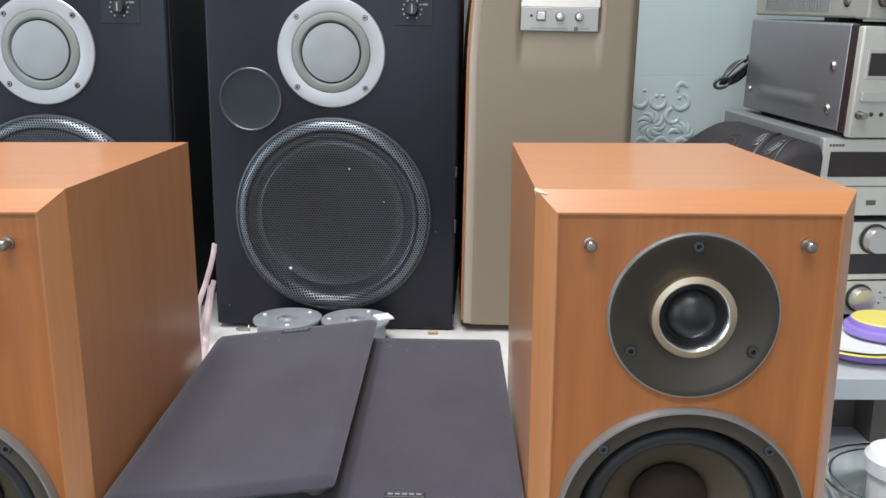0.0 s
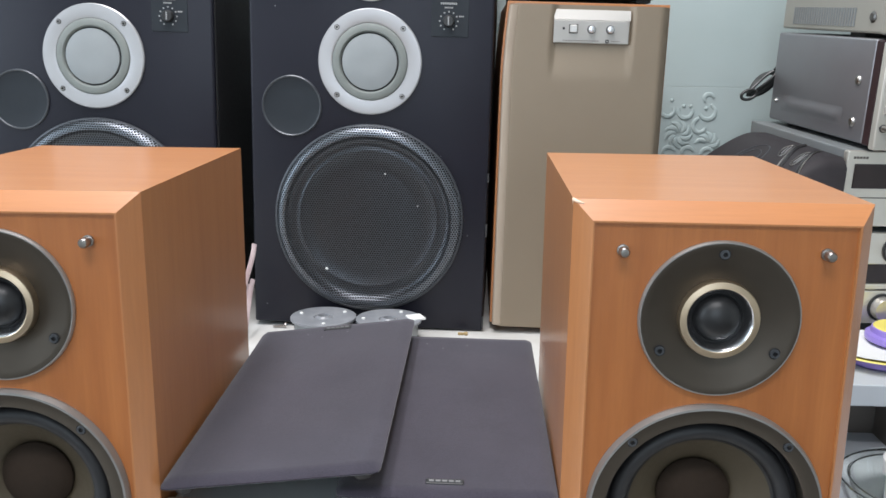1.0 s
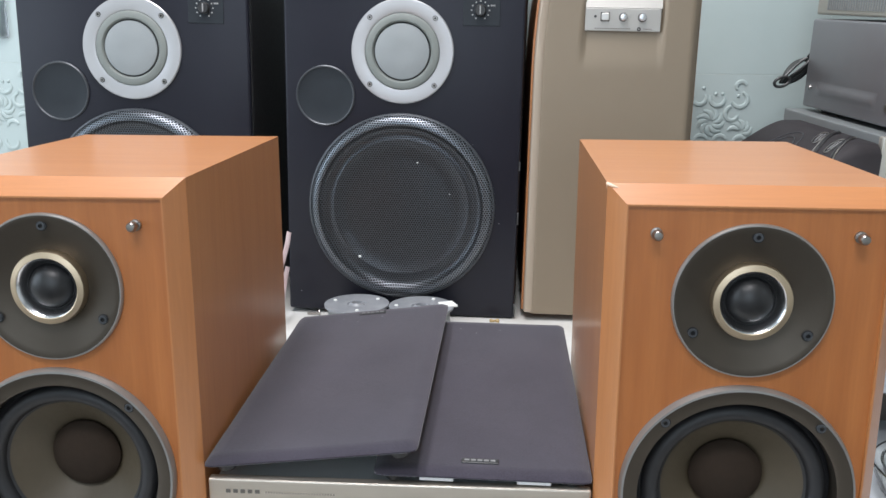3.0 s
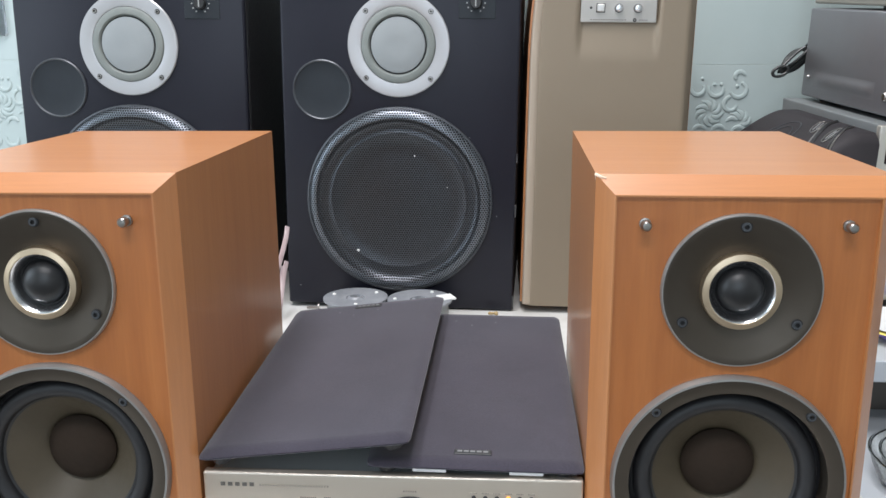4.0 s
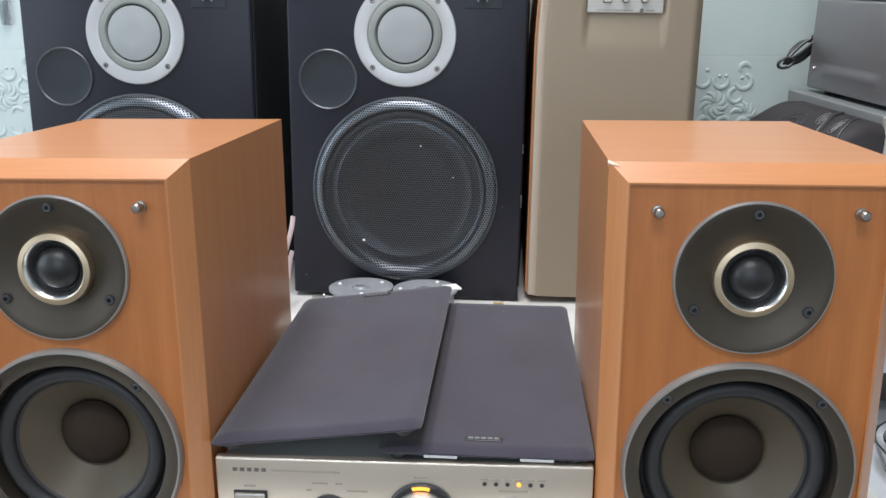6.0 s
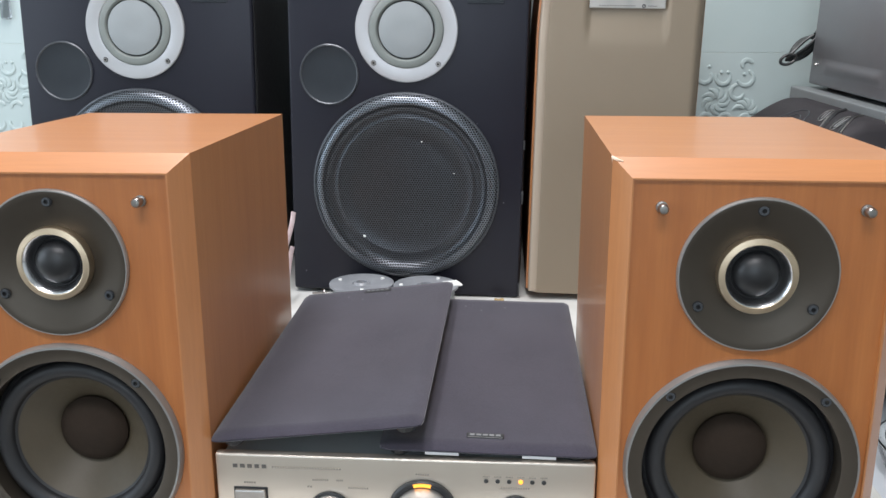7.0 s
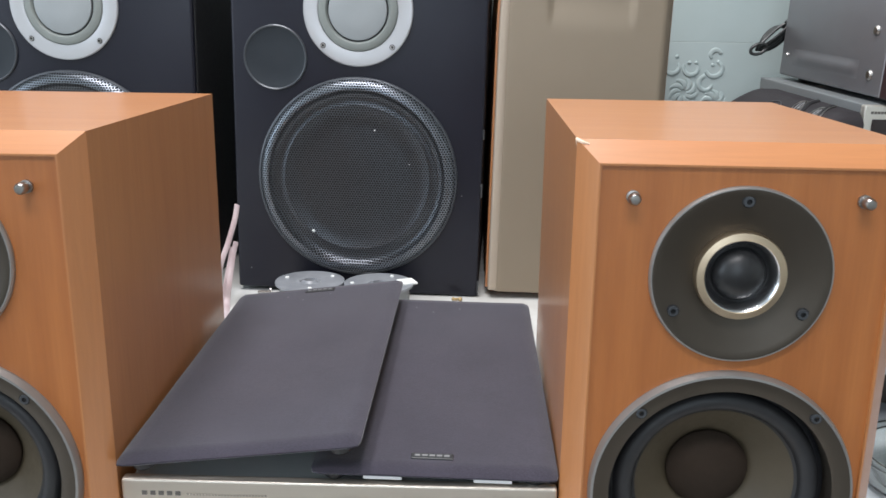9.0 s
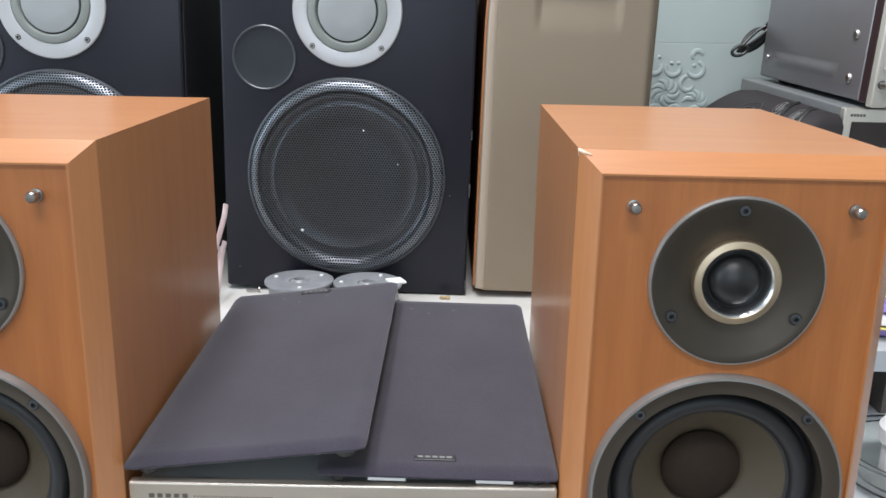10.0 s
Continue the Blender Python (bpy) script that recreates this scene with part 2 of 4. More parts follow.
M_GLASS = glass("clear_glass", (0.95, 0.97, 0.95))
M_CLEAR = glass("hazy_plastic", (0.78, 0.78, 0.80), 0.25)


# ---- building helpers ----
def part(name, bm, material, parent=None, label="", sharp=None):
    """One mesh object out of bm, under parent; bevelled blocks keep their faces flat."""
    if sharp is None:
        sharp = 12 if len(bm.faces) < 58 else 35
    me = bpy.data.meshes.new(name)
    bmesh.ops.recalc_face_normals(bm, faces=bm.faces)
    bm.to_mesh(me)
    bm.free()
    me.polygons.foreach_set("use_smooth", [True] * len(me.polygons))
    me.set_sharp_from_angle(angle=radians(sharp))
    me.materials.append(material)
    ob = new(name, me)
    if parent is not None:
        ob.parent = parent
    if label:
        ob["label"] = label
    return ob


def thing(name, x, y, z, label, category, group="", turn=(0, 0, 0)):
    ob = new(name)
    ob.empty_display_size = 0.02
    ob.matrix_world = pose(x, y, z, *turn)
    return tagged(ob, label, category, group)


def box(bm, x0, x1, y0, y1, z0, z1, bevel=0.0, seg=2):
    res = bmesh.ops.create_cube(bm, size=1.0, matrix=Matrix.Translation(((x0 + x1) / 2, (y0 + y1) / 2, (z0 + z1) / 2)) @ Matrix.Diagonal((x1 - x0, y1 - y0, z1 - z0, 1)))
    if bevel:
        edges = list({e for v in res["verts"] for e in v.link_edges})
        bmesh.ops.bevel(bm, geom=edges, offset=bevel, segments=seg, profile=0.5, affect="EDGES")
    return bm


def block(x0, x1, y0, y1, z0, z1, bevel=0.0, seg=2):
    return box(bmesh.new(), x0, x1, y0, y1, z0, z1, bevel, seg)


def lathe(profile, n=64, m=None, bm=None):
    """Spins (radius, height) pairs round an axis that points to the viewer (-y); m places the result."""
    bm = bm or bmesh.new()
    m = m or Matrix()
    rings = []
    for r, h in profile:
        if r < 1e-6:
            rings.append([bm.verts.new(m @ Vector((0, -h, 0)))])
        else:
            rings.append([bm.verts.new(m @ Vector((r * math.cos(2 * math.pi * k / n), -h, r * math.sin(2 * math.pi * k / n)))) for k in range(n)])
    for a, b in zip(rings, rings[1:]):
        for k in range(n):
            j = (k + 1) % n
            if len(a) == 1 and len(b) == 1:
                continue
            if len(a) == 1:
                bm.faces.new((a[0], b[k], b[j]))
            elif len(b) == 1:
                bm.faces.new((a[k], a[j], b[0]))
            else:
                bm.faces.new((a[k], a[j], b[j], b[k]))
    return bm


UP = pose(0, 0, 0, -90)  # turns the lathe's axis upright


def tube(points, radius, n=8, bm=None, flat=1.0):
    """A round (or flattened) tube along points; radius may be one number or one for each point."""
    bm = bm or bmesh.new()
    pts = [Vector(p) for p in points]
    rad = radius if isinstance(radius, (list, tuple)) else [radius] * len(pts)
    rings, side = [], None
    for i, p in enumerate(pts):
        d = (pts[min(i + 1, len(pts) - 1)] - pts[max(i - 1, 0)]).normalized()
        if side is None:
            side = d.orthogonal().normalized()
        side = (side - d * side.dot(d)).normalized()
        up = d.cross(side)
        rings.append([bm.verts.new(p + rad[i] * (math.cos(2 * math.pi * k / n) * side + flat * math.sin(2 * math.pi * k / n) * up)) for k in range(n)])
    for a, b in zip(rings, rings[1:]):
        for k in range(n):
            bm.faces.new((a[k], a[(k + 1) % n], b[(k + 1) % n], b[k]))
    bm.faces.new(rings[0])
    bm.faces.new(rings[-1])
    return bm


def smooth_path(keys, steps=8):
    """Catmull-Rom through the keys."""
    k = [Vector(p) for p in keys]
    k = [2 * k[0] - k[1]] + k + [2 * k[-1] - k[-2]]
    out = []
    for i in range(1, len(k) - 2):
        for s in range(steps):
            t = s / steps
            a, b, c, d = k[i - 1:i + 3]
            out.append(0.5 * (2 * b + (c - a) * t + (2 * a - 5 * b + 4 * c - d) * t * t + (3 * b - a - 3 * c + d) * t ** 3))
    out.append(k[-2])
    return out


def screw_head(parent, x, y, z, r, material, name="screw"):
    """A pan head with a hexagonal socket, facing the viewer."""
    bm = lathe([(r * 1.12, 0), (r * 1.12, r * 0.1), (r * 0.88, r * 0.15), (r * 0.84, r * 0.5), (r * 0.46, r * 0.5), (r * 0.42, r * 0.1), (0, r * 0.1)], 12, Matrix.Translation((x, y, z)))
    ob = part(name, bm, material, parent)
    ob.data.materials.append(M_INSIDE)
    for f in ob.data.polygons:
        d = math.hypot(f.center.x - x, f.center.z - z)
        f.material_index = 1 if d > r * 0.90 or d < r * 0.44 else 0
    return ob


def bars(parent, x0, z0, width, height, y, count, material, name="lettering", gap=0.28):
    """Plain upright bars in place of a word."""
    step = width / count
    bm = bmesh.new()
    for k in range(count):
        box(bm, x0 + k * step, x0 + (k + 1 - gap) * step, y - 0.0004, y + 0.0004, z0, z0 + height)
    return part(name, bm, material, parent)


# ---- the room ----
# two openings let daylight in: a wide one in the left wall, a smaller one behind the viewer
DOOR = (-1.1, 0.5, 0.35, 1.95)
SIDE = (-1.4, 0.7, 0.10, 1.80)


def daylight(place, width, height, watts):
    sky = bpy.data.lights.new("daylight", "AREA")
    sky.shape, sky.size, sky.size_y, sky.energy, sky.color = "RECTANGLE", width, height, watts, (0.74, 0.87, 1.0)
    new("daylight", sky).matrix_world = place


daylight(pose((DOOR[0] + DOOR[1]) / 2, -2.62, (DOOR[2] + DOOR[3]) / 2, 90), DOOR[1] - DOOR[0], DOOR[3] - DOOR[2], 24.0)
daylight(pose(-2.42, (SIDE[0] + SIDE[1]) / 2, (SIDE[2] + SIDE[3]) / 2, 90, 0, -90), SIDE[1] - SIDE[0], SIDE[3] - SIDE[2], 37.0)
wall_back = part("wall_back", block(-2.4, 2.2, 1.5904, 1.74, -0.75, CEILING), M_GROUT)
tagged(wall_back, "pale mint wall faced with glazed ceramic tiles", "wall", kind="structure")
for name, dims, text in (
    ("wall_right", (2.2, 2.34, -2.6, 1.74, -0.75, CEILING), "plain pale painted side wall"),
):
    tagged(part(name, block(*dims), M_PAINT), text, "wall", kind="structure")
bm = box(box(box(bmesh.new(), -2.4, DOOR[0], -2.74, -2.6, -0.75, CEILING), DOOR[1], 2.2, -2.74, -2.6, -0.75, CEILING), DOOR[0], DOOR[1], -2.74, -2.6, DOOR[3], CEILING)
tagged(part("wall_front", box(bm, DOOR[0], DOOR[1], -2.74, -2.6, -0.75, DOOR[2]), M_PAINT), "plain pale wall with a wide opening to daylight", "wall", kind="structure")
bm = box(box(box(bmesh.new(), -2.54, -2.4, -2.6, SIDE[0], -0.75, CEILING), -2.54, -2.4, SIDE[1], 1.74, -0.75, CEILING), -2.54, -2.4, SIDE[0], SIDE[1], SIDE[3], CEILING)
tagged(part("wall_left", box(bm, -2.54, -2.4, SIDE[0], SIDE[1], -0.75, SIDE[2]), M_PAINT), "plain pale side wall open to daylight", "wall", kind="structure")
tagged(part("floor", block(-2.54, 2.34, -2.74, 1.74, -0.85, -0.75), M_FLOOR), "plain grey-brown tiled shop floor", "floor", kind="structure")
tagged(part("ceiling", block(-2.54, 2.34, -2.74, 1.74, CEILING, CEILING + 0.1), M_PAINT), "plain white ceiling", "ceiling", kind="structure")

for lx, ly, lturn in TUBES:
    lamp = thing("ceiling_lamp", lx, ly, CEILING - 0.07, "wide white ceiling fitting with bright tubes", "lamp", "ceiling tubes", (0, 0, lturn))
    part("housing", block(-0.62, 0.62, -0.17, 0.17, 0.0, 0.07, 0.006), M_WHITE, lamp)

# table: one white board on a plain base, and a grey shelf of the same height beside it
table = thing("table", 0.0, 0.95, -0.75, "long white board table under the audio gear", "table")
part("tabletop", block(-1.9, 0.325, -0.62, 0.638, 0.71, 0.75, 0.003), M_TABLE, table)
part("base", block(-1.85, 0.315, -0.55, 0.63, 0.0, 0.71), M_DARK_PANEL, table)
shelf = thing("metal_shelf", 0.3285, 0.9920, -0.75, "grey painted metal shelf unit with a lower deck", "shelf")
part("board", block(0.0, 1.3, 0.0, 0.565, 0.721, 0.75, 0.0015), M_SHELF, shelf)
part("lower_deck", block(0.0, 1.3, -0.5, 0.565, 0.62, 0.64, 0.0015), M_SHELF, shelf)
part("back_panel", block(0.0, 1.3, 0.10, 0.11, 0.6402, 0.7208), M_DARK_PANEL, shelf)
part("support", block(0.235, 0.255, 0.05, 0.099, 0.6402, 0.7208), M_DARK_PANEL, shelf)
part("base", block(0.02, 1.28, -0.45, 0.55, 0.0, 0.62), M_DARK_PANEL, shelf)

# ---- stand-mount speakers in cherry ----
BOX_W, BOX_H, BOX_D, CH_X, CH_Z, CH_Y = 0.188, 0.3177, 0.275, 0.0115, 0.0115, 0.0140
TZ, WZ, FACE = 0.2439, 0.1080, 0.0020  # heights of tweeter and woofer, depth of the sunk baffle


def cherry_cabinet():
    """A box whose front edges fall away in long chamfers round a sunk baffle."""
    bm = bmesh.new()
    hw = BOX_W / 2

    def ring(inset_x, inset_z, y):
        a, lo, hi = hw - inset_x, inset_z, BOX_H - inset_z
        return [bm.verts.new(v) for v in ((-a, y, lo), (a, y, lo), (a, y, hi), (-a, y, hi))]

    e = 0.0008
    rings = [ring(0.002, 0.002, BOX_D), ring(0, 0, BOX_D - 0.002), ring(0, 0, CH_Y), ring(CH_X - e, CH_Z - e, e * 0.8), ring(CH_X, CH_Z, 0),
             ring(CH_X + 0.0012, CH_Z + 0.0012, 0), ring(CH_X + 0.0014, CH_Z + 0.0014, 0.003)]
    for a, b in zip(rings, rings[1:]):
        for k in range(4):
            bm.faces.new((a[k], a[(k + 1) % 4], b[(k + 1) % 4], b[k]))
    bm.faces.new(rings[0])
    return bm


def holed_panel(x0, x1, z0, z1, y0, y1, holes, n=64):
    """A panel between y0 (front) and y1 with round holes (x, z, radius)."""
    bm = bmesh.new()
    loops = [[bm.verts.new((x, y0, z)) for x, z in ((x0, z0), (x1, z0), (x1, z1), (x0, z1))]]
    for cx, cz, r in holes:
        loops.append([bm.verts.new((cx + r * math.cos(2 * math.pi * k / n), y0, cz + r * math.sin(2 * math.pi * k / n))) for k in range(n)])
    edges = [bm.edges.new((lp[k], lp[(k + 1) % len(lp)])) for lp in loops for k in range(len(lp))]
    bmesh.ops.triangle_fill(bm, use_beauty=True, edges=edges)
    res = bmesh.ops.extrude_face_region(bm, geom=list(bm.faces))
    bmesh.ops.translate(bm, verts=[g for g in res["geom"] if isinstance(g, bmesh.types.BMVert)], vec=(0, y1 - y0, 0))
    return bm


def bookshelf_speaker(x, y, text, turn=(0, 0, 0)):
    sp = thing("bookshelf_speaker", x, y, 0.0, text, "speaker", "pair of cherry speakers", turn)
    cab = part("cabinet", cherry_cabinet(), M_WOOD_V, sp, sharp=20)
    cab.data.materials.append(M_WOOD_H)
    for f in cab.data.polygons:
        if abs(f.normal.z) > 0.5:
            f.material_index = 1
    hw = BOX_W / 2 - CH_X - 0.0003
    part("baffle", holed_panel(-hw, hw, CH_Z + 0.0003, BOX_H - CH_Z - 0.0003, FACE, 0.010, ((0, TZ, 0.0485), (0, WZ, 0.0668))), M_BAFFLE, sp, sharp=20)
    part("inner_board", block(-hw + 0.002, hw - 0.002, 0.038, 0.044, 0.012, BOX_H - 0.012), M_INSIDE, sp)
    for px in (-0.0630, 0.0630):
        pin = lathe([(0.0038, 0), (0.0038, 0.002), (0.0027, 0.0022), (0.0027, 0.005), (0.0034, 0.0055), (0.0034, 0.0085), (0.0025, 0.0100), (0, 0.0103)], 20, Matrix.Translation((px, FACE, 0.2877)))
        part("grille_pin", pin, M_STEEL, sp, "short metal grille pin")
    # tweeter
    tz = TZ
    at = Matrix.Translation((0, FACE, tz))
    plate = part("tweeter_plate", lathe([(0.0499, 0), (0.0499, 0.0036), (0.0487, 0.0037), (0.0452, 0.0026), (0.0360, -0.0004), (0.0290, -0.0024), (0.0251, -0.0030), (0.0251, -0.006)], 72, at), M_GUN, sp, "dark gunmetal tweeter plate")
    part("plate_edge", lathe([(0.0513, 0), (0.0513, 0.0020), (0.0505, 0.0037), (0.0498, 0.0037), (0.0498, 0.0)], 72, at), M_SILVER_EDGE, plate, "bright turned rim", 15)
    for deg in (90, 211, 329):
        screw_head(plate, 0.0424 * math.cos(radians(deg)), FACE - 0.0022, tz + 0.0004 + 0.0424 * math.sin(radians(deg)), 0.0034, M_DARK_RIM)
    tw = part("tweeter_ring", lathe([(0.0256, -0.004), (0.0256, 0.0024), (0.0250, 0.0038), (0.0214, 0.0046), (0.0209, 0.0043)], 64, at), M_GOLD, sp, "champagne gold trim ring")
    part("inner_cone", lathe([(0.0210, 0.0043), (0.0200, 0.0034), (0.0168, -0.0028), (0.0164, -0.004)], 64, at), M_CHROME, tw, "bright flared throat")
    part("dome", lathe([(0.0172, -0.0036), (0.0160, -0.0026), (0.0152, -0.0030), (0.0148, -0.0022), (0.0138, 0.0006), (0.0112, 0.0036), (0.0068, 0.0058), (0.0030, 0.0066), (0, 0.0068)], 40, at), M_DOME, tw, "glossy black soft dome")
    # woofer
    wz = WZ
    at = Matrix.Translation((0, FACE, wz))
    wf = part("woofer_frame", lathe([(0.0758, 0), (0.0758, 0.0060), (0.0745, 0.0060), (0.0720, 0.0052), (0.0672, 0.0046), (0.0660, 0.0036), (0.0654, -0.012)], 96, at), M_GUN, sp, "dark gunmetal woofer frame")
    part("frame_edge", lathe([(0.0784, 0), (0.0784, 0.0014), (0.0771, 0.0060), (0.0757, 0.0061), (0.0757, 0.0)], 96, at), M_SILVER_EDGE, wf, "bright turned rim", 15)
    for deg in (45, 135, 225, 315):
        screw_head(wf, 0.0712 * math.cos(radians(deg)), FACE - 0.0050, wz + 0.0017 + 0.0712 * math.sin(radians(deg)), 0.0034, M_DARK_RIM)
    roll = [(0.0656, -0.0105), (0.0624, -0.0085)] + [(0.0560 + 0.0062 * math.cos(a), -0.0085 + 0.0066 * math.sin(a)) for a in [math.pi * k / 10 for k in range(11)]] + [(0.0482, -0.0098)]
    part("surround", lathe(roll, 96, at), M_RUBBER, sp, "soft black rubber surround")
    cone = [(0.0488, -0.0100)] + [(0.0488 - 0.0262 * k / 8, -0.0100 - 0.0235 * (k / 8) ** 0.95) for k in range(1, 9)]
    part("cone", lathe(cone, 96, at), M_CONE, sp, "olive grey woofer cone")
    part("dust_cap", lathe([(0.0252, -0.0330), (0.0256, -0.0285), (0.0246, -0.0268), (0.0180, -0.0232), (0.0090, -0.0212), (0, -0.0207)], 48, at), M_CAP, sp, "dark brown dust cap")
    return sp


cherry = bookshelf_speaker(0.1531, 0.4658, "cherry wood stand-mount speaker beside the amplifier, grille off", (0, 0, -0.75))
part("worn_corner", tube([(-0.0932, 0.0165, 0.3130), (-0.0938, 0.0145, 0.3172), (-0.0910, 0.0115, 0.3160), (-0.0875, 0.0105, 0.3152)], [0.0008, 0.0013, 0.0010, 0.0004], 6), M_RAW_WOOD, cherry, "pale worn corner")
bookshelf_speaker(-0.3124, 0.4618, "cherry wood stand-mount speaker with grille removed, next to amplifier", (0, 0, 0.89))

# ---- amplifier ----
amp = thing("amplifier", -0.079, 0.4767, 0.0, "champagne silver stereo amplifier, switched on, under two grilles", "amplifier", turn=(0, 0, 0.5))
part("cover", block(-0.134, 0.134, 0.008, 0.300, 0.012, 0.0965, 0.002), M_AMP_TOP, amp, "pale grey metal cover")
part("front_panel", block(-0.1370, 0.1370, 0.0, 0.008, 0.010, 0.0998, 0.0018, 3), M_CHAMPAGNE, amp, "brushed champagne front panel")
for fx in (-0.11, 0.11):
    for fy in (0.03, 0.26):
        part("foot", lathe([(0.016, 0), (0.018, 0.012), (0, 0.012)], 20, Matrix.Translation((fx, fy, 0)) @ UP), M_FRAME_BLACK, amp)
AX = 0.078
btn = part("power_button", block(-0.2012 + AX, -0.1785 + AX, -0.0035, 0.001, 0.0617, 0.0727, 0.0012), M_STEEL, amp, "oblong silver power button")
part("button_frame", block(-0.2024 + AX, -0.1773 + AX, -0.0006, 0.002, 0.0605, 0.0739, 0.0004), M_FRAME_BLACK, btn)


def small_knob(x, z, r):
    at = Matrix.Translation((x, 0, z))
    k = part("knob", lathe([(r, 0), (r, 0.010), (r * 0.94, 0.0125), (r * 0.80, 0.0130), (r * 0.74, 0.0120), (0, 0.0118)], 40, at), M_PLATE, amp, "small silver knob")
    part("collar", lathe([(r * 1.16, 0), (r * 1.16, 0.0016), (r * 1.02, 0.0022), (r * 1.0, 0.0)], 40, at), M_FRAME_BLACK, k)


small_knob(-0.1316 + AX, 0.0565, 0.0135)
small_knob(0.0031 + AX, 0.0605, 0.0115)
at = Matrix.Translation((-0.0640 + AX, 0, 0.0590))
vol = part("volume_knob", lathe([(0.0205, 0), (0.0205, 0.016), (0.0195, 0.0185), (0.0170, 0.0192), (0.0158, 0.0180), (0, 0.0176)], 64, at), M_PLATE, amp, "large silver volume knob")
part("black_ring", lathe([(0.0252, 0), (0.0252, 0.0028), (0.0240, 0.0040), (0.0212, 0.0042), (0.0208, 0.0)], 64, at), M_FRAME_BLACK, vol)
bm = bmesh.new()
for k in range(7):
    a0 = radians(74 + k * 4.6)
    a1 = radians(74 + (k + 1) * 4.6)
    quad = [(r * math.cos(a), -0.0046, 0.0590 + r * math.sin(a)) for r, a in ((0.0214, a0), (0.0214, a1), (0.0238, a1), (0.0238, a0))]
    low = [bm.verts.new((x - 0.0640 + AX, y + 0.002, z)) for x, y, z in quad]
    top = [bm.verts.new((x - 0.0640 + AX, y, z)) for x, y, z in quad]
    bm.faces.new(top)
    for i in range(4):
        bm.faces.new((low[i], low[(i + 1) % 4], top[(i + 1) % 4], top[i]))
part("lit_window", bm, M_AMBER, vol, "amber lit window")
for k in range(6):
    part("indicator", lathe([(0.0016, 0), (0.0016, 0.0006), (0.0010, 0.0010), (0, 0.0010)], 14, Matrix.Translation((-0.0184 + 0.0082 * k + AX, 0, 0.0846))),
         M_AMBER if k == 3 else M_FRAME_BLACK, amp, "lit amber indicator" if k == 3 else "")
    bars(amp, -0.0209 + 0.0082 * k + AX, 0.0878, 0.0052, 0.0009, -0.0001, 5, M_INK_FAINT)
bars(amp, -0.2020 + AX, 0.0892, 0.0265, 0.0027, -0.0001, 5, M_INK, "brand_mark", 0.40)
bars(amp, -0.1735 + AX, 0.0896, 0.0510, 0.0012, -0.0001, 26, M_INK_FAINT)
bars(amp, -0.1945 + AX, 0.0768, 0.0090, 0.0011, -0.0001, 5, M_INK_FAINT)
bars(amp, -0.1440 + AX, 0.0806, 0.0120, 0.0011, -0.0001, 8, M_INK_FAINT)
bars(amp, -0.1265 + AX, 0.0806, 0.0050, 0.0011, -0.0001, 4, M_INK_FAINT)
bars(amp, -0.1480 + AX, 0.0750, 0.0040, 0.0011, -0.0001, 2, M_INK_FAINT)
bars(amp, -0.1180 + AX, 0.0750, 0.0150, 0.0011, -0.0001, 9, M_INK_FAINT)
bars(amp, -0.0690 + AX, 0.0876, 0.0100, 0.0011, -0.0001, 6, M_INK_FAINT)
bars(amp, -0.0080 + AX, 0.0790, 0.0210, 0.0011, -0.0001, 12, M_INK_FAINT)

# ---- speaker grilles, lying on the amplifier ----
G_W, G_L, G_T = 0.155, 0.298, 0.0060


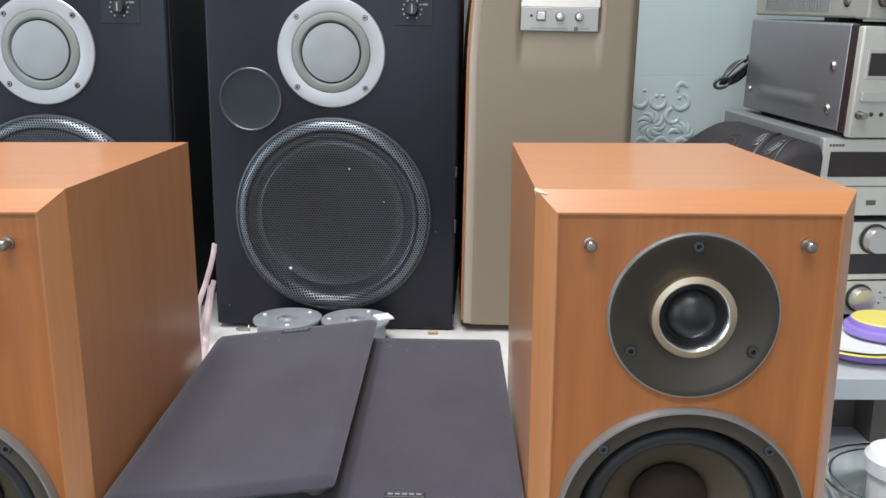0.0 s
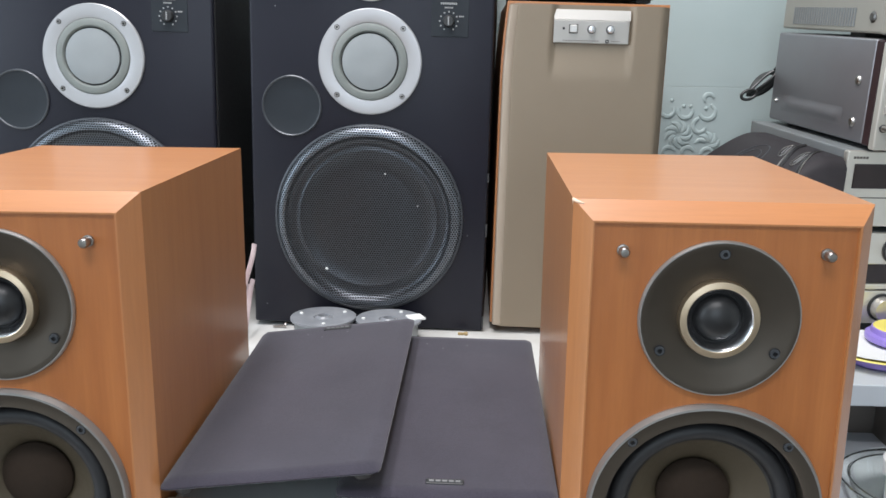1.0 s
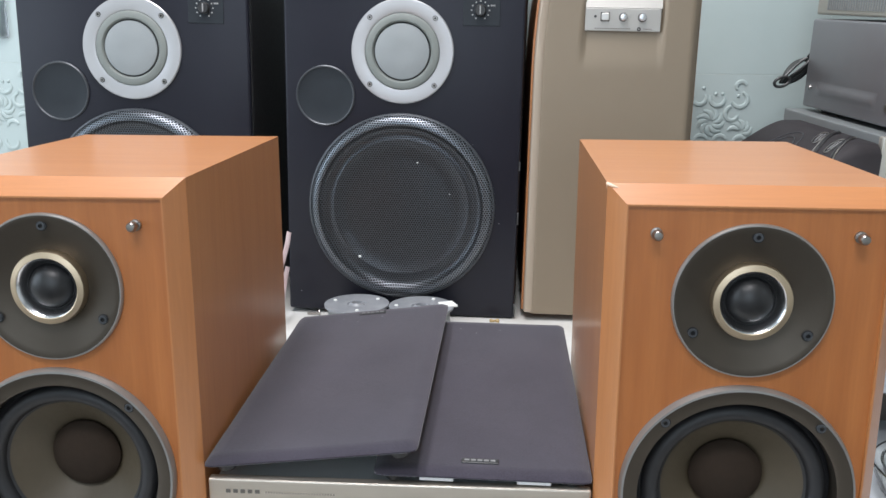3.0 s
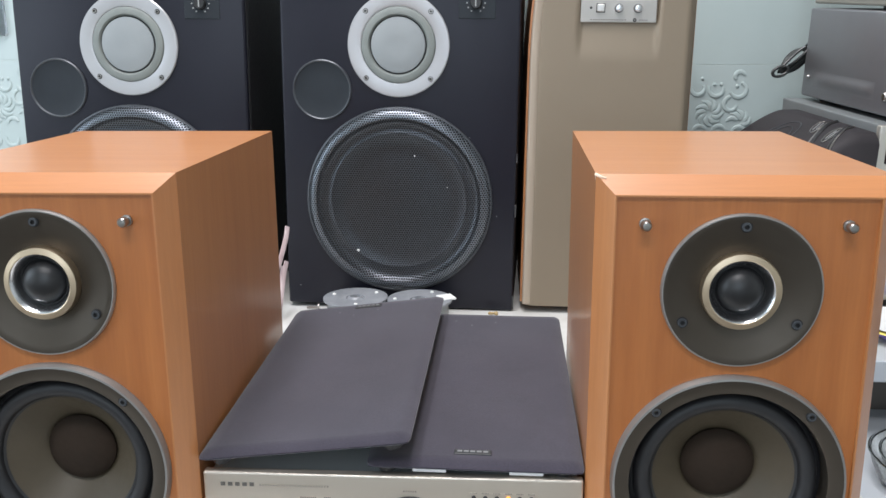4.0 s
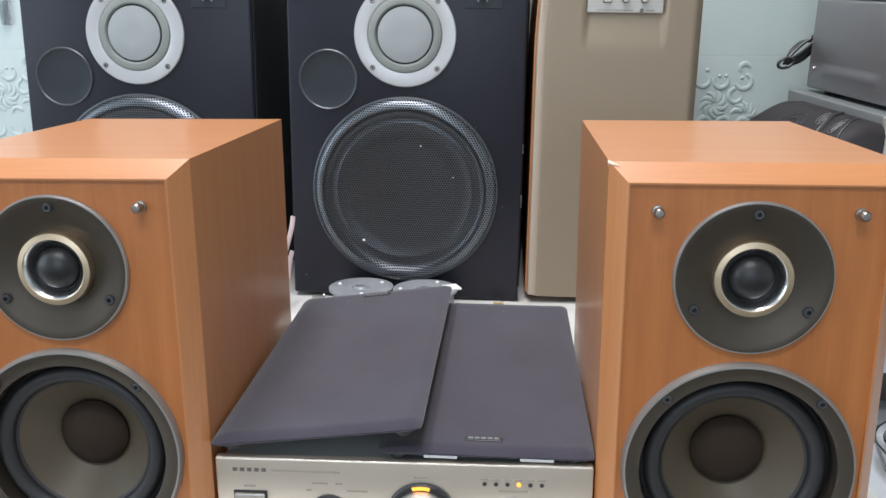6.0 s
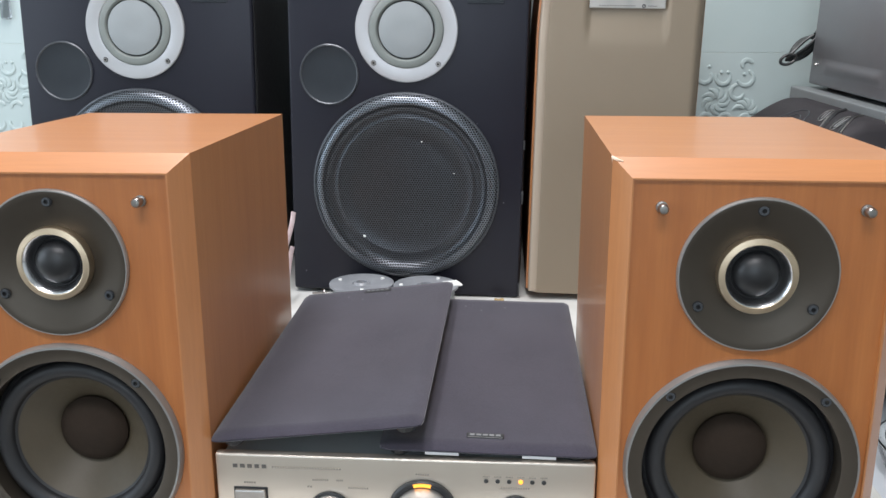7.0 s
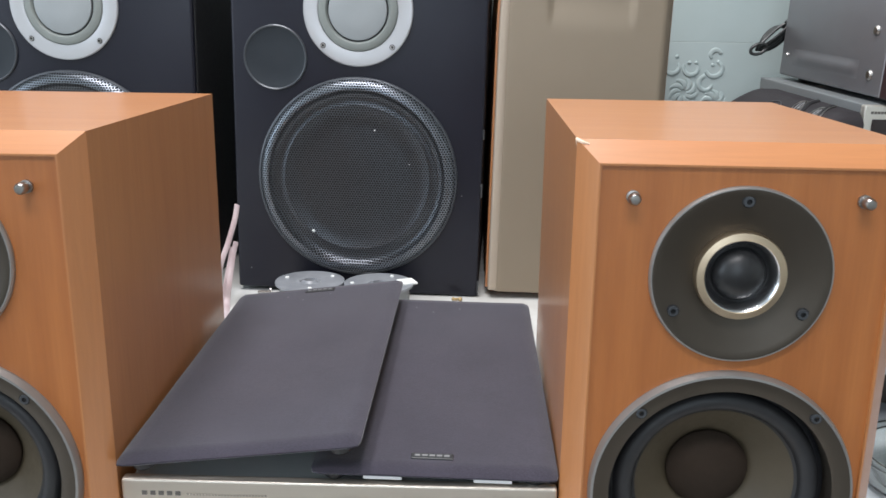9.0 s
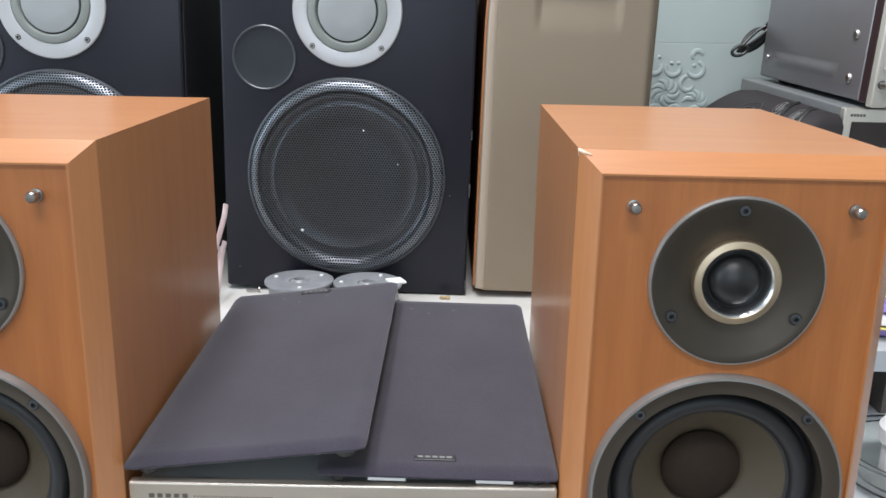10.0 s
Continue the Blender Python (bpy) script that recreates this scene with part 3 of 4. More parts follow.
def speaker_grille(corner, right, back, text, badge_at, badge_turn):
    """A cloth-covered frame; corner, right and back are places of three top corners."""
    o, r, b = Vector(corner), Vector(right), Vector(back)
    ex = (r - o).normalized()
    ey = (b - o) - ex * (b - o).dot(ex)
    ey.normalize()
    ez = ex.cross(ey)
    m = Matrix((ex, ey, ez)).transposed().to_4x4()
    m.translation = o - ez * G_T
    g = thing("speaker_grille", 0, 0, 0, text, "speaker grille", "grilles taken off")
    g.matrix_world = m
    bm = bmesh.new()
    nx, ny = 26, 48
    top = []
    for j in range(ny + 1):
        row = []
        for i in range(nx + 1):
            u, v = i / nx, j / ny
            x, y = u * G_W, v * G_L
            edge = min(x, G_W - x, y, G_L - y)
            drop = 0.0034 * max(0.0, 1 - edge / 0.004) ** 2.2
            sag = 0.0007 * noise.noise(Vector((x * 14, y * 14, 3.1)))
            dx, dy = max(0.0, abs(x - G_W / 2) - G_W / 2 + 0.0045), max(0.0, abs(y - G_L / 2) - G_L / 2 + 0.0045)
            far_out = math.hypot(dx, dy)
            if far_out > 0.0045:
                x -= math.copysign(dx * (1 - 0.0045 / far_out), x - G_W / 2)
                y -= math.copysign(dy * (1 - 0.0045 / far_out), y - G_L / 2)
            row.append(bm.verts.new((x, y, G_T - drop + sag - 0.0012 * math.sin(math.pi * u) * math.sin(math.pi * v))))
        top.append(row)
    for j in range(ny):
        for i in range(nx):
            bm.faces.new((top[j][i], top[j][i + 1], top[j + 1][i + 1], top[j + 1][i]))
    rim = top[0] + [r_[-1] for r_ in top[1:]] + top[-1][-2::-1] + [r_[0] for r_ in top[-2:0:-1]]
    low = [bm.verts.new((v.co.x, v.co.y, 0.0015)) for v in rim]
    inn = [bm.verts.new((G_W / 2 + (v.co.x - G_W / 2) * 0.97, G_L / 2 + (v.co.y - G_L / 2) * 0.985, 0.0)) for v in rim]
    n = len(rim)
    for k in range(n):
        bm.faces.new((rim[k], low[k], low[(k + 1) % n], rim[(k + 1) % n]))
        bm.faces.new((low[k], inn[k], inn[(k + 1) % n], low[(k + 1) % n]))
    bm.faces.new(inn)
    part("cloth", bm, M_CLOTH, g, "stretched dark purple-grey cloth", 50)
    bx, by = badge_at
    bd = part("badge", block(-0.0135, 0.0135, -0.0032, 0.0032, 0.0, 0.0022, 0.0006), M_FRAME_BLACK, g, "small black name badge")
    bd.matrix_local = pose(bx, by, G_T - 0.0016, 0, 0, badge_turn)
    bm = bmesh.new()
    for k in range(5):
        box(bm, -0.0112 + k * 0.0047, -0.0112 + k * 0.0047 + 0.0034, -0.0011, 0.0011, 0.0021, 0.0026)
    part("brand_mark", bm, M_INK_BADGE, bd)
    for px in (0.014, G_W - 0.014):
        for py in (0.0125, G_L - 0.0125):
            part("peg_socket", lathe([(0.0074, 0), (0.0070, 0.0060), (0.0054, 0.0075), (0, 0.0075)], 16, Matrix.Translation((px, py, 0.001)) @ pose(0, 0, 0, 90)), M_FRAME_BLACK, g)
    return g


flat_grille = speaker_grille((-0.0961, 0.4752, 0.1118), (0.0588, 0.4765, 0.1096), (-0.0983, 0.7734, 0.1280), "dark purple-grey cloth speaker grille with badge, lying flat on the amplifier", (0.0755, 0.0175), 0)
speaker_grille((-0.2180, 0.4701, 0.1150), (-0.0632, 0.4676, 0.1345), (-0.2155, 0.7674, 0.1294), "dark cloth speaker grille leaning on the other grille", (0.079, 0.284), 0)
# added white strips stand in for the lit amplifier cover in the gap
for tx in (0.033, 0.102):
    part("cover_glimpse", block(tx, tx + 0.024, 0.0020, 0.0080, -0.0022, 0.0004, 0.0004), M_WHITE, flat_grille, "added pale strip, for the lit amplifier cover seen under the frame")

# ---- black three-way floor speakers ----
BS_W, BS_H, BS_D = 0.345, 0.62, 0.38


def floor_speaker(x, y, z, turn, text):
    sp = thing("floor_speaker", x, y, z, text, "speaker", "black floor speakers", turn)
    part("cabinet", block(-BS_W / 2, BS_W / 2, 0.012, BS_D, 0.0, BS_H, 0.003), M_BLACK_SIDE, sp)
    part("baffle", block(-BS_W / 2 + 0.0008, BS_W / 2 - 0.0008, 0.0, 0.012, 0.001, BS_H - 0.001, 0.004, 3), M_BLACK_VINYL, sp, "scuffed black vinyl baffle")
    # woofer behind perforated metal
    at = Matrix.Translation((0.0004, 0, 0.1655))
    ring = part("woofer_rim", lathe([(0.1378, 0), (0.1378, 0.0036), (0.1370, 0.0048), (0.1354, 0.0054), (0.1350, 0.0050), (0.1348, 0.0)], 128, at), M_DARK_RIM, sp, "dark metal woofer rim")
    prof = [(0.1352, 0.0052), (0.1326, 0.0104), (0.1284, 0.0138), (0.1232, 0.0152), (0.1212, 0.0148), (0.1180, 0.0100), (0.1150, 0.0064), (0.1024, 0.0057), (0.1012, 0.0066), (0.0988, 0.0066), (0.0976, 0.0056), (0.070, 0.0062), (0.035, 0.0067), (0, 0.0068)]
    # shoulder reads as catching light through its paler colour
    part("guard_shoulder", lathe(prof[:5], 128, at), M_MESH_SHINE, ring, "perforated shoulder, its shine put in as lighter metal", 60)
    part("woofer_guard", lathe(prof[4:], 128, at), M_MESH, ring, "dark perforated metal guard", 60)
    part("woofer_cone", lathe([(0.1340, 0.0006), (0.118, 0.0010), (0.112, 0.0030), (0.102, 0.0012), (0.04, 0.0008), (0, 0.0022)], 64, at), M_INSIDE, ring)
    # midrange
    at = Matrix.Translation((0.0, 0, 0.3897))
    plate = part("midrange_plate", lathe([(0.0730, 0), (0.0730, 0.0030), (0.0718, 0.0042), (0.0560, 0.0048), (0.0535, 0.0040), (0.0530, 0.0)], 96, at), M_ALU, sp, "bright spun aluminium ring", 20)
    for deg in (45, 135, 225, 315):
        screw_head(plate, 0.0655 * math.cos(radians(deg)), -0.0043, 0.3897 + 0.0655 * math.sin(radians(deg)), 0.0034, M_STEEL)
    part("midrange_surround", lathe([(0.0534, 0.0030), (0.0520, 0.0058), (0.0480, 0.0078), (0.0430, 0.0074), (0.0412, 0.0050), (0.0405, 0.0030)], 80, at), M_MID_RING, plate, "grey-green padded ring")
    part("midrange_cone", lathe([(0.0389, 0.0030), (0.0386, 0.0058), (0.0374, 0.0064), (0.012, 0.0056), (0, 0.0055)], 64, at), M_MID_CONE, plate, "flat grey diaphragm")
    part("cone_gap", lathe([(0.0414, 0.0026), (0.0385, 0.0026)], 64, at), M_INSIDE, plate)
    # port, flush cover
    at = Matrix.Translation((-0.1120, 0, 0.3255))
    port = part("port_cover", lathe([(0.0405, 0), (0.0405, 0.0016), (0.0390, 0.0010), (0.02, 0.0004), (0, 0.0003)], 72, at), M_PORT, sp, "flush round port cover")
    part("port_ring", lathe([(0.0432, 0), (0.0430, 0.0022), (0.0418, 0.0032), (0.0404, 0.0022), (0.0402, 0.0)], 72, at), M_DARK_RIM, port)
    # tweeter above
    at = Matrix.Translation((0.0, 0, 0.5160))
    tw = part("tweeter_plate", lathe([(0.0440, 0), (0.0440, 0.0030), (0.0425, 0.0040), (0.0250, 0.0030), (0.0240, 0.0)], 64, at), M_ALU, sp)
    part("dome", lathe([(0.0235, 0.001), (0.018, 0.006), (0.008, 0.010), (0, 0.011)], 32, at), M_MID_CONE, tw)
    # level control
    ctl = part("control_plate", block(0.0850, 0.1365, -0.0012, 0.0005, 0.4270, 0.4950, 0.0006), M_PORT, sp, "glossy dark control plate")
    dx, dz = 0.1090, 0.4480
    part("dial", lathe([(0.0085, 0), (0.0080, 0.006), (0.0068, 0.0075), (0, 0.0075)], 28, Matrix.Translation((dx, -0.0012, dz))), M_FRAME_BLACK, ctl)
    part("pointer", block(dx - 0.0008, dx + 0.0008, -0.0094, -0.0084, dz - 0.005, dz + 0.006), M_INK_PALE, ctl)
    bm = bmesh.new()
    for k in range(11):
        a = radians(-60 + 30 * k)
        cx, cz = dx + 0.0125 * math.cos(a), dz + 0.0125 * math.sin(a)
        box(bm, cx - 0.0010, cx + 0.0010, -0.0017, -0.0011, cz - 0.0010, cz + 0.0010)
    part("scale", bm, M_INK_PALE, ctl)
    bars(ctl, dx - 0.0115, 0.4700, 0.023, 0.0028, -0.0014, 9, M_INK_PALE)
    bars(ctl, dx - 0.0060, 0.4650, 0.012, 0.0020, -0.0014, 6, M_INK_PALE)
    bars(ctl, dx + 0.0140, 0.4535, 0.007, 0.0022, -0.0014, 3, M_INK_PALE)
    return sp


floor_speaker(-0.1601, 1.176, 0.0025, (0, 0.95, -1.6), "large scuffed black three-way speaker with perforated woofer guard")
near = bpy.data.objects["floor_speaker"]
part("paint_fleck", lathe([(0.0022, 0), (0.0016, 0.0008), (0, 0.0010)], 10, Matrix.Translation((-0.0610, -0.0056, 0.0890))), M_PAPER, near, "white paint fleck on the guard")
for fx, fy, fz, fr in ((0.0240, -0.0060, 0.2330, 0.0011), (0.0720, -0.0056, 0.1880, 0.0009)):
    part("paint_fleck", lathe([(fr, 0), (fr * 0.7, 0.0006), (0, 0.0008)], 8, Matrix.Translation((fx, fy, fz))), M_PAPER, near)
part("clip", block(0.004, 0.014, -0.0125, -0.004, 0.0225, 0.0275, 0.0012), M_STEEL, near, "small metal clip under the guard")
for cz in (0.004, 0.145, 0.225):
    part("chipped_edge", block(BS_W / 2 - 0.0018, BS_W / 2 + 0.0006, -0.0004, 0.008, cz, cz + 0.006 + 0.016 * random.random(), 0.0006), M_CHIP, near, "chipped veneer edge")
far = floor_speaker(-0.5557, 1.179, 0.0058, (0, 1.15, 0), "large black three-way speaker partly hidden behind a cherry speaker")
for fx in (-0.14, 0.14):
    for fy in (0.05, 0.25):
        part("foot", lathe([(0.02, -0.0058), (0.02, 0.001), (0, 0.001)], 20, Matrix.Translation((fx, fy, 0)) @ UP), M_FRAME_BLACK, far)

# ---- gold powered speaker ----
TX, TW, TH = 0.1391, 0.228, 0.470
gold = thing("powered_speaker", TX, 1.167, 0.0017, "tall gold-fronted powered speaker with wood sides and top", "speaker", turn=(0, 1.0, 0))


def drawn_in(z):
    """How far the left side of the gold speaker leans in towards its top."""
    return 0.0065 * max(0.0, (z - 0.36) / 0.115) ** 2


bm = bmesh.new()
side_z = [0.008] + [0.36 + 0.0228 * k for k in range(6)]
outline = [(-TW / 2 - 0.0022 + drawn_in(z), z) for z in side_z] + [(TW / 2, z) for z in reversed(side_z)]
rear = [bm.verts.new((x, 0.385, z)) for x, z in outline]
fore = [bm.verts.new((x, 0.020, z)) for x, z in outline]
bm.faces.new(rear)
bm.faces.new(fore)
for k in range(len(outline)):
    j = (k + 1) % len(outline)
    bm.faces.new((fore[k], fore[j], rear[j], rear[k]))
part("cabinet", bm, M_WOOD_V, gold, "orange cherry wood cabinet", 25)


def step(a, b, v):
    t = min(1.0, max(0.0, (v - a) / (b - a)))
    return t * t * (3 - 2 * t)


bm = bmesh.new()
NX, NZ = 64, 80
rows = []
for j in range(NZ + 1):
    z = 0.008 + (TH - 0.008) * j / NZ
    row = []
    for i in range(NX + 1):
        u = -1 + 2 * i / NX
        x = u * (TW / 2 - 0.002)
        edge = TW / 2 - 0.002 - abs(x)
        y = 0.012 * (1 - step(0.0, 0.0125, edge)) ** 1.3
        notch = (1 - step(0.0515, 0.0570, abs(x - 0.0061))) * step(0.365, 0.43, z)
        y += 0.007 * notch
        row.append(bm.verts.new((x + drawn_in(z) * (1 - u) / 2, y, z)))
    rows.append(row)
for j in range(NZ):
    for i in range(NX):
        bm.faces.new((rows[j][i], rows[j][i + 1], rows[j + 1][i + 1], rows[j + 1][i]))
rim = rows[0] + [r_[-1] for r_ in rows[1:]] + rows[-1][-2::-1] + [r_[0] for r_ in rows[-2:0:-1]]
low = [bm.verts.new((v.co.x, 0.0199, v.co.z)) for v in rim]
for k in range(len(rim)):
    j = (k + 1) % len(rim)
    bm.faces.new((rim[k], rim[j], low[j], low[k]))
bm.faces.new(low)
part("front_panel", bm, M_TAN, gold, "satin gold painted front", 60)
bm = bmesh.new()
strip = []
for k in range(31):
    z = 0.010 + (TH - 0.012) * k / 30
    x0 = -TW / 2 + 0.0008 + drawn_in(z)
    strip.append([bm.verts.new((x0 + dx, dy, z)) for dx, dy in ((0, 0.0195), (0, 0.0030), (0.0010, 0.0008), (0.0030, -0.0006), (0.0098, -0.0006), (0.0118, 0.0002), (0.0130, 0.0030), (0.0130, 0.0195))])
for a, b in zip(strip, strip[1:]):
    for k in range(8):
        bm.faces.new((a[k], a[(k + 1) % 8], b[(k + 1) % 8], b[k]))
bm.faces.new(strip[0])
bm.faces.new(strip[-1])
part("edge_strip", bm, M_TAN_EDGE, gold, "pale rounded edge strip")
cp = part("control_panel", block(-0.0460, 0.0570, 0.0, 0.012, 0.4190, 0.4500, 0.0012), M_CONTROL, gold, "silver control panel")
bm = bmesh.new()
v = [bm.verts.new(p) for p in ((-0.0460, 0.0, 0.4502), (0.0582, 0.0, 0.4502), (0.0582, 0.0045, 0.4640), (-0.0460, 0.0045, 0.4640), (-0.0460, 0.0155, 0.4502), (0.0582, 0.0155, 0.4502), (0.0582, 0.0155, 0.4640), (-0.0460, 0.0155, 0.4640))]
for q in ((0, 1, 2, 3), (0, 4, 5, 1), (3, 2, 6, 7), (0, 3, 7, 4), (1, 5, 6, 2), (4, 7, 6, 5)):
    bm.faces.new([v[i] for i in q])
part("sloping_top", bm, M_CONTROL, cp)
part("lamp_hole", lathe([(0.0018, 0), (0.0018, 0.0008), (0, 0.0008)], 14, Matrix.Translation((-0.0325, 0, 0.4385))), M_FRAME_BLACK, cp)
part("button", block(-0.0245, -0.0140, -0.005, 0.001, 0.4330, 0.4435, 0.0014), M_PLATE, cp, "square silver button")
part("button_frame", block(-0.0253, -0.0132, -0.0008, 0.001, 0.4322, 0.4443), M_FRAME_BLACK, cp)
for kx in (0.0055, 0.0312):
    kn = part("knob", lathe([(0.0052, 0), (0.0052, 0.007), (0.0044, 0.0086), (0, 0.0092)], 24, Matrix.Translation((kx, 0, 0.4380))), M_CHROME, cp, "small chrome knob")
    part("knob_shadow_ring", lathe([(0.0060, 0), (0.0060, 0.0007), (0.0050, 0.0007)], 24, Matrix.Translation((kx, 0, 0.4380))), M_FRAME_BLACK, kn)
part("jack", lathe([(0.0026, 0), (0.0026, 0.001), (0.0012, 0.001), (0.001, -0.001), (0, -0.001)], 16, Matrix.Translation((0.0275, 0, 0.4225))), M_FRAME_BLACK, cp)
bars(cp, -0.0330, 0.4222, 0.050, 0.0009, -0.0001, 14, M_INK)
bars(cp, 0.0335, 0.4222, 0.012, 0.0009, -0.0001, 6, M_INK)
for fx in (-0.09, 0.09):
    for fy in (0.05, 0.35):
        part("foot", block(fx - 0.012, fx + 0.012, fy - 0.012, fy + 0.012, 0.0, 0.009), M_FRAME_BLACK, gold)
deck = thing("black_box", 0.1435, 1.19, TH + 0.0072, "black plastic case lying on the gold speaker", "case")
part("body", block(-0.102, 0.102, 0.0, 0.22, 0.004, 0.085, 0.006, 3), M_FRAME_BLACK, deck)
for fx in (-0.085, 0.085):
    part("foot", block(fx - 0.01, fx + 0.01, 0.02, 0.2, 0.0, 0.005), M_FRAME_BLACK, deck)

# ---- reels on the table ----


def reel(x, y, turn, text, paper):
    r = thing("wire_reel", x, y, 0.0, text, "reel", "small reels", (0, 0, turn))
    part("lower_flange", lathe([(0, 0), (0.047, 0), (0.047, 0.003), (0.020, 0.003)], 48, UP), M_REEL, r)
    part("winding", lathe([(0.041, 0.003), (0.042, 0.016), (0.041, 0.031)], 48, UP), M_PALE_CASE, r)
    part("upper_flange", lathe([(0.012, 0.0310), (0.0145, 0.0345), (0.022, 0.0335), (0.044, 0.0355), (0.0470, 0.0350), (0.0470, 0.0318), (0.012, 0.0310)], 48, UP), M_REEL, r, "dusty grey flange")
    part("hub", lathe([(0.012, 0.004), (0.012, 0.033), (0.008, 0.0365), (0.0070, 0.030), (0, 0.030)], 24, UP), M_REEL, r)
    for k in range(3):
        a = radians(40 + 120 * k)
        part("rivet", lathe([(0.003, 0.0340), (0.0026, 0.0362), (0, 0.0368)], 10, Matrix.Translation((0.036 * math.cos(a), 0.036 * math.sin(a), 0)) @ UP), M_PAPER, r)
    if paper:
        part("paper_tag", block(0.026, 0.0485, -0.022, 0.002, 0.0338, 0.0368, 0.0008), M_PAPER, r, "crumpled white paper tag")
    return r


reel(-0.2170, 1.1213, 0, "flat grey plastic wire reel lying on the table", False)
reel(-0.1225, 1.1177, 25, "flat grey wire reel with a white tag", True)
clip = thing("small_screw", -0.2890, 1.1670, 0.0, "tiny pale metal screw lying on the table", "screw")
part("shank", tube([(-0.012, 0, 0.003), (0.006, 0.002, 0.003)], 0.0018, 8), M_STEEL, clip)
part("head", lathe([(0.0045, 0), (0.0045, 0.002), (0, 0.003)], 14, pose(0.007, 0.002, 0.0046, 0, 0, -80)), M_STEEL, clip)
crumb = thing("crumb", -0.0184, 1.1555, 0.0, "small yellowish crumb of foam on the table", "crumb")
bm = bmesh.new()
for k in range(7):
    bmesh.ops.create_icosphere(bm, subdivisions=1, radius=0.0022 + 0.0012 * random.random(), matrix=Matrix.Translation((random.uniform(-0.008, 0.008), random.uniform(-0.003, 0.003), 0.0022)))
part("grains", bm, M_BRASS_DUST, crumb)

# pinkish plastic tape between the speakers
tape = thing("plastic_tape", -0.3623, 1.0840, 0.0, "loose pinkish white plastic packing tape hanging to the table", "tape")
for keys in (
    ((0.0383, 0.0800, 0.1298), (0.0370, 0.0700, 0.1118), (0.0316, 0.0500, 0.0821), (0.0251, 0.0300, 0.0540), (0.0169, 0.0296, 0.0050)),
    ((0.0368, 0.0700, 0.0790), (0.0347, 0.0600, 0.0613), (0.0361, 0.0300, 0.0298), (0.0349, 0.0191, 0.0050), (0.0589, -0.0734, 0.0050)),
    ((0.0316, 0.0700, 0.0707), (0.0304, 0.0400, 0.0346), (0.0263, 0.0273, 0.0060), (0.0483, -0.0569, 0.0060)),
):
    part("strand", tube(smooth_path(keys), 0.0042, 8, flat=0.18), M_TAPE, tape)

# ---- stack of hi-fi units, turned a little and tipped forward ----
STACK = pose(0.5405, 1.1728, 0.2863, 2.9, 0.9, 7.3)


def unit(name, x, y, z, text, category, group="stack of units"):
    ob = thing(name, 0, 0, 0, text, category, group)
    ob.matrix_world = STACK @ pose(x, y, z)
    return ob


def feet(parent, w, d, h, extra=0.0):
    for fx in (0.035, w - 0.035):
        for fy in (0.035, d - 0.035):
            drop = extra if fy > 0.1 else 0.0
            part("foot", lathe([(0.016, -h - drop), (0.017, 0.0008), (0, 0.0008)], 18, Matrix.Translation((fx, fy, 0)) @ UP), M_FRAME_BLACK, parent)


def front_knob(parent, x, y, z, r, material=M_PLATE):
    at = Matrix.Translation((x, y, z))
    k = part("knob", lathe([(r, 0), (r, 0.013), (r * 0.93, 0.0160), (0, 0.0155)], 36, at), material, parent, "round silver knob")
    part("collar", lathe([(r * 1.18, 0), (r * 1.18, 0.002), (r, 0.003)], 36, at), M_FRAME_BLACK, k)


# lowest unit
u = unit("amplifier", -0.028, -0.012, -0.2609, "small silver amplifier at the bottom of the stack", "amplifier")
part("case", block(0.002, 0.338, 0.010, 0.33, 0.0, 0.050, 0.002), M_PALE_CASE, u)
part("front_panel", block(0.0, 0.340, 0.0, 0.010, 0.0, 0.0505, 0.002), M_SILVER, u)
feet(u, 0.34, 0.33, 0.0210, 0.014)
front_knob(u, 0.0860, 0.0, 0.0255, 0.0175)
for k in range(3):
    part("button", lathe([(0.0012, 0), (0.0012, 0.001), (0, 0.001)], 12, Matrix.Translation((0.118 + 0.008 * (k % 2), 0, 0.017 + 0.008 * k))), M_FRAME_BLACK, u)
# middle silver unit with a dark window
u = unit("tuner", -0.028, -0.012, -0.2080, "silver tuner with dark lower window in the stack", "tuner")
part("case", block(0.002, 0.338, 0.010, 0.33, 0.0, 0.084, 0.002), M_PALE_CASE, u)
part("front_panel", block(0.0, 0.340, 0.0, 0.010, 0.0375, 0.0843, 0.002), M_SILVER, u)
part("window", block(0.0, 0.340, 0.002, 0.010, 0.0085, 0.0370, 0.001), M_WINDOW, u, "glossy dark window")
part("lower_trim", block(0.0, 0.340, 0.0, 0.010, 0.0, 0.0080, 0.001), M_SILVER, u)
front_knob(u, 0.0950, 0.0, 0.0600, 0.0185)
# disc player
u = unit("disc_player", -0.0286, -0.012, -0.1170, "pale silver disc player with dark display in the stack", "disc player")
part("case", block(0.002, 0.348, 0.012, 0.320, 0.003, 0.1115, 0.002), M_PALE_CASE, u, "pale grey cover")
part("front_panel", block(0.0, 0.350, 0.0, 0.0118, 0.003, 0.1110, 0.002), M_SILVER, u)
part("display", block(0.0122, 0.24, -0.0015, 0.002, 0.0580, 0.0929, 0.0008), M_WINDOW, u, "dark brown display window")
part("seam", block(0.0, 0.350, -0.0006, 0.002, 0.0440, 0.0455), M_INK, u)
part("logo_bar", block(0.075, 0.089, -0.0006, 0.001, 0.018, 0.025), M_INK, u)
bars(u, 0.0090, 0.0998, 0.0225, 0.0034, -0.0001, 5, M_INK, "brand_mark", 0.22)
feet(u, 0.35, 0.32, 0.004)
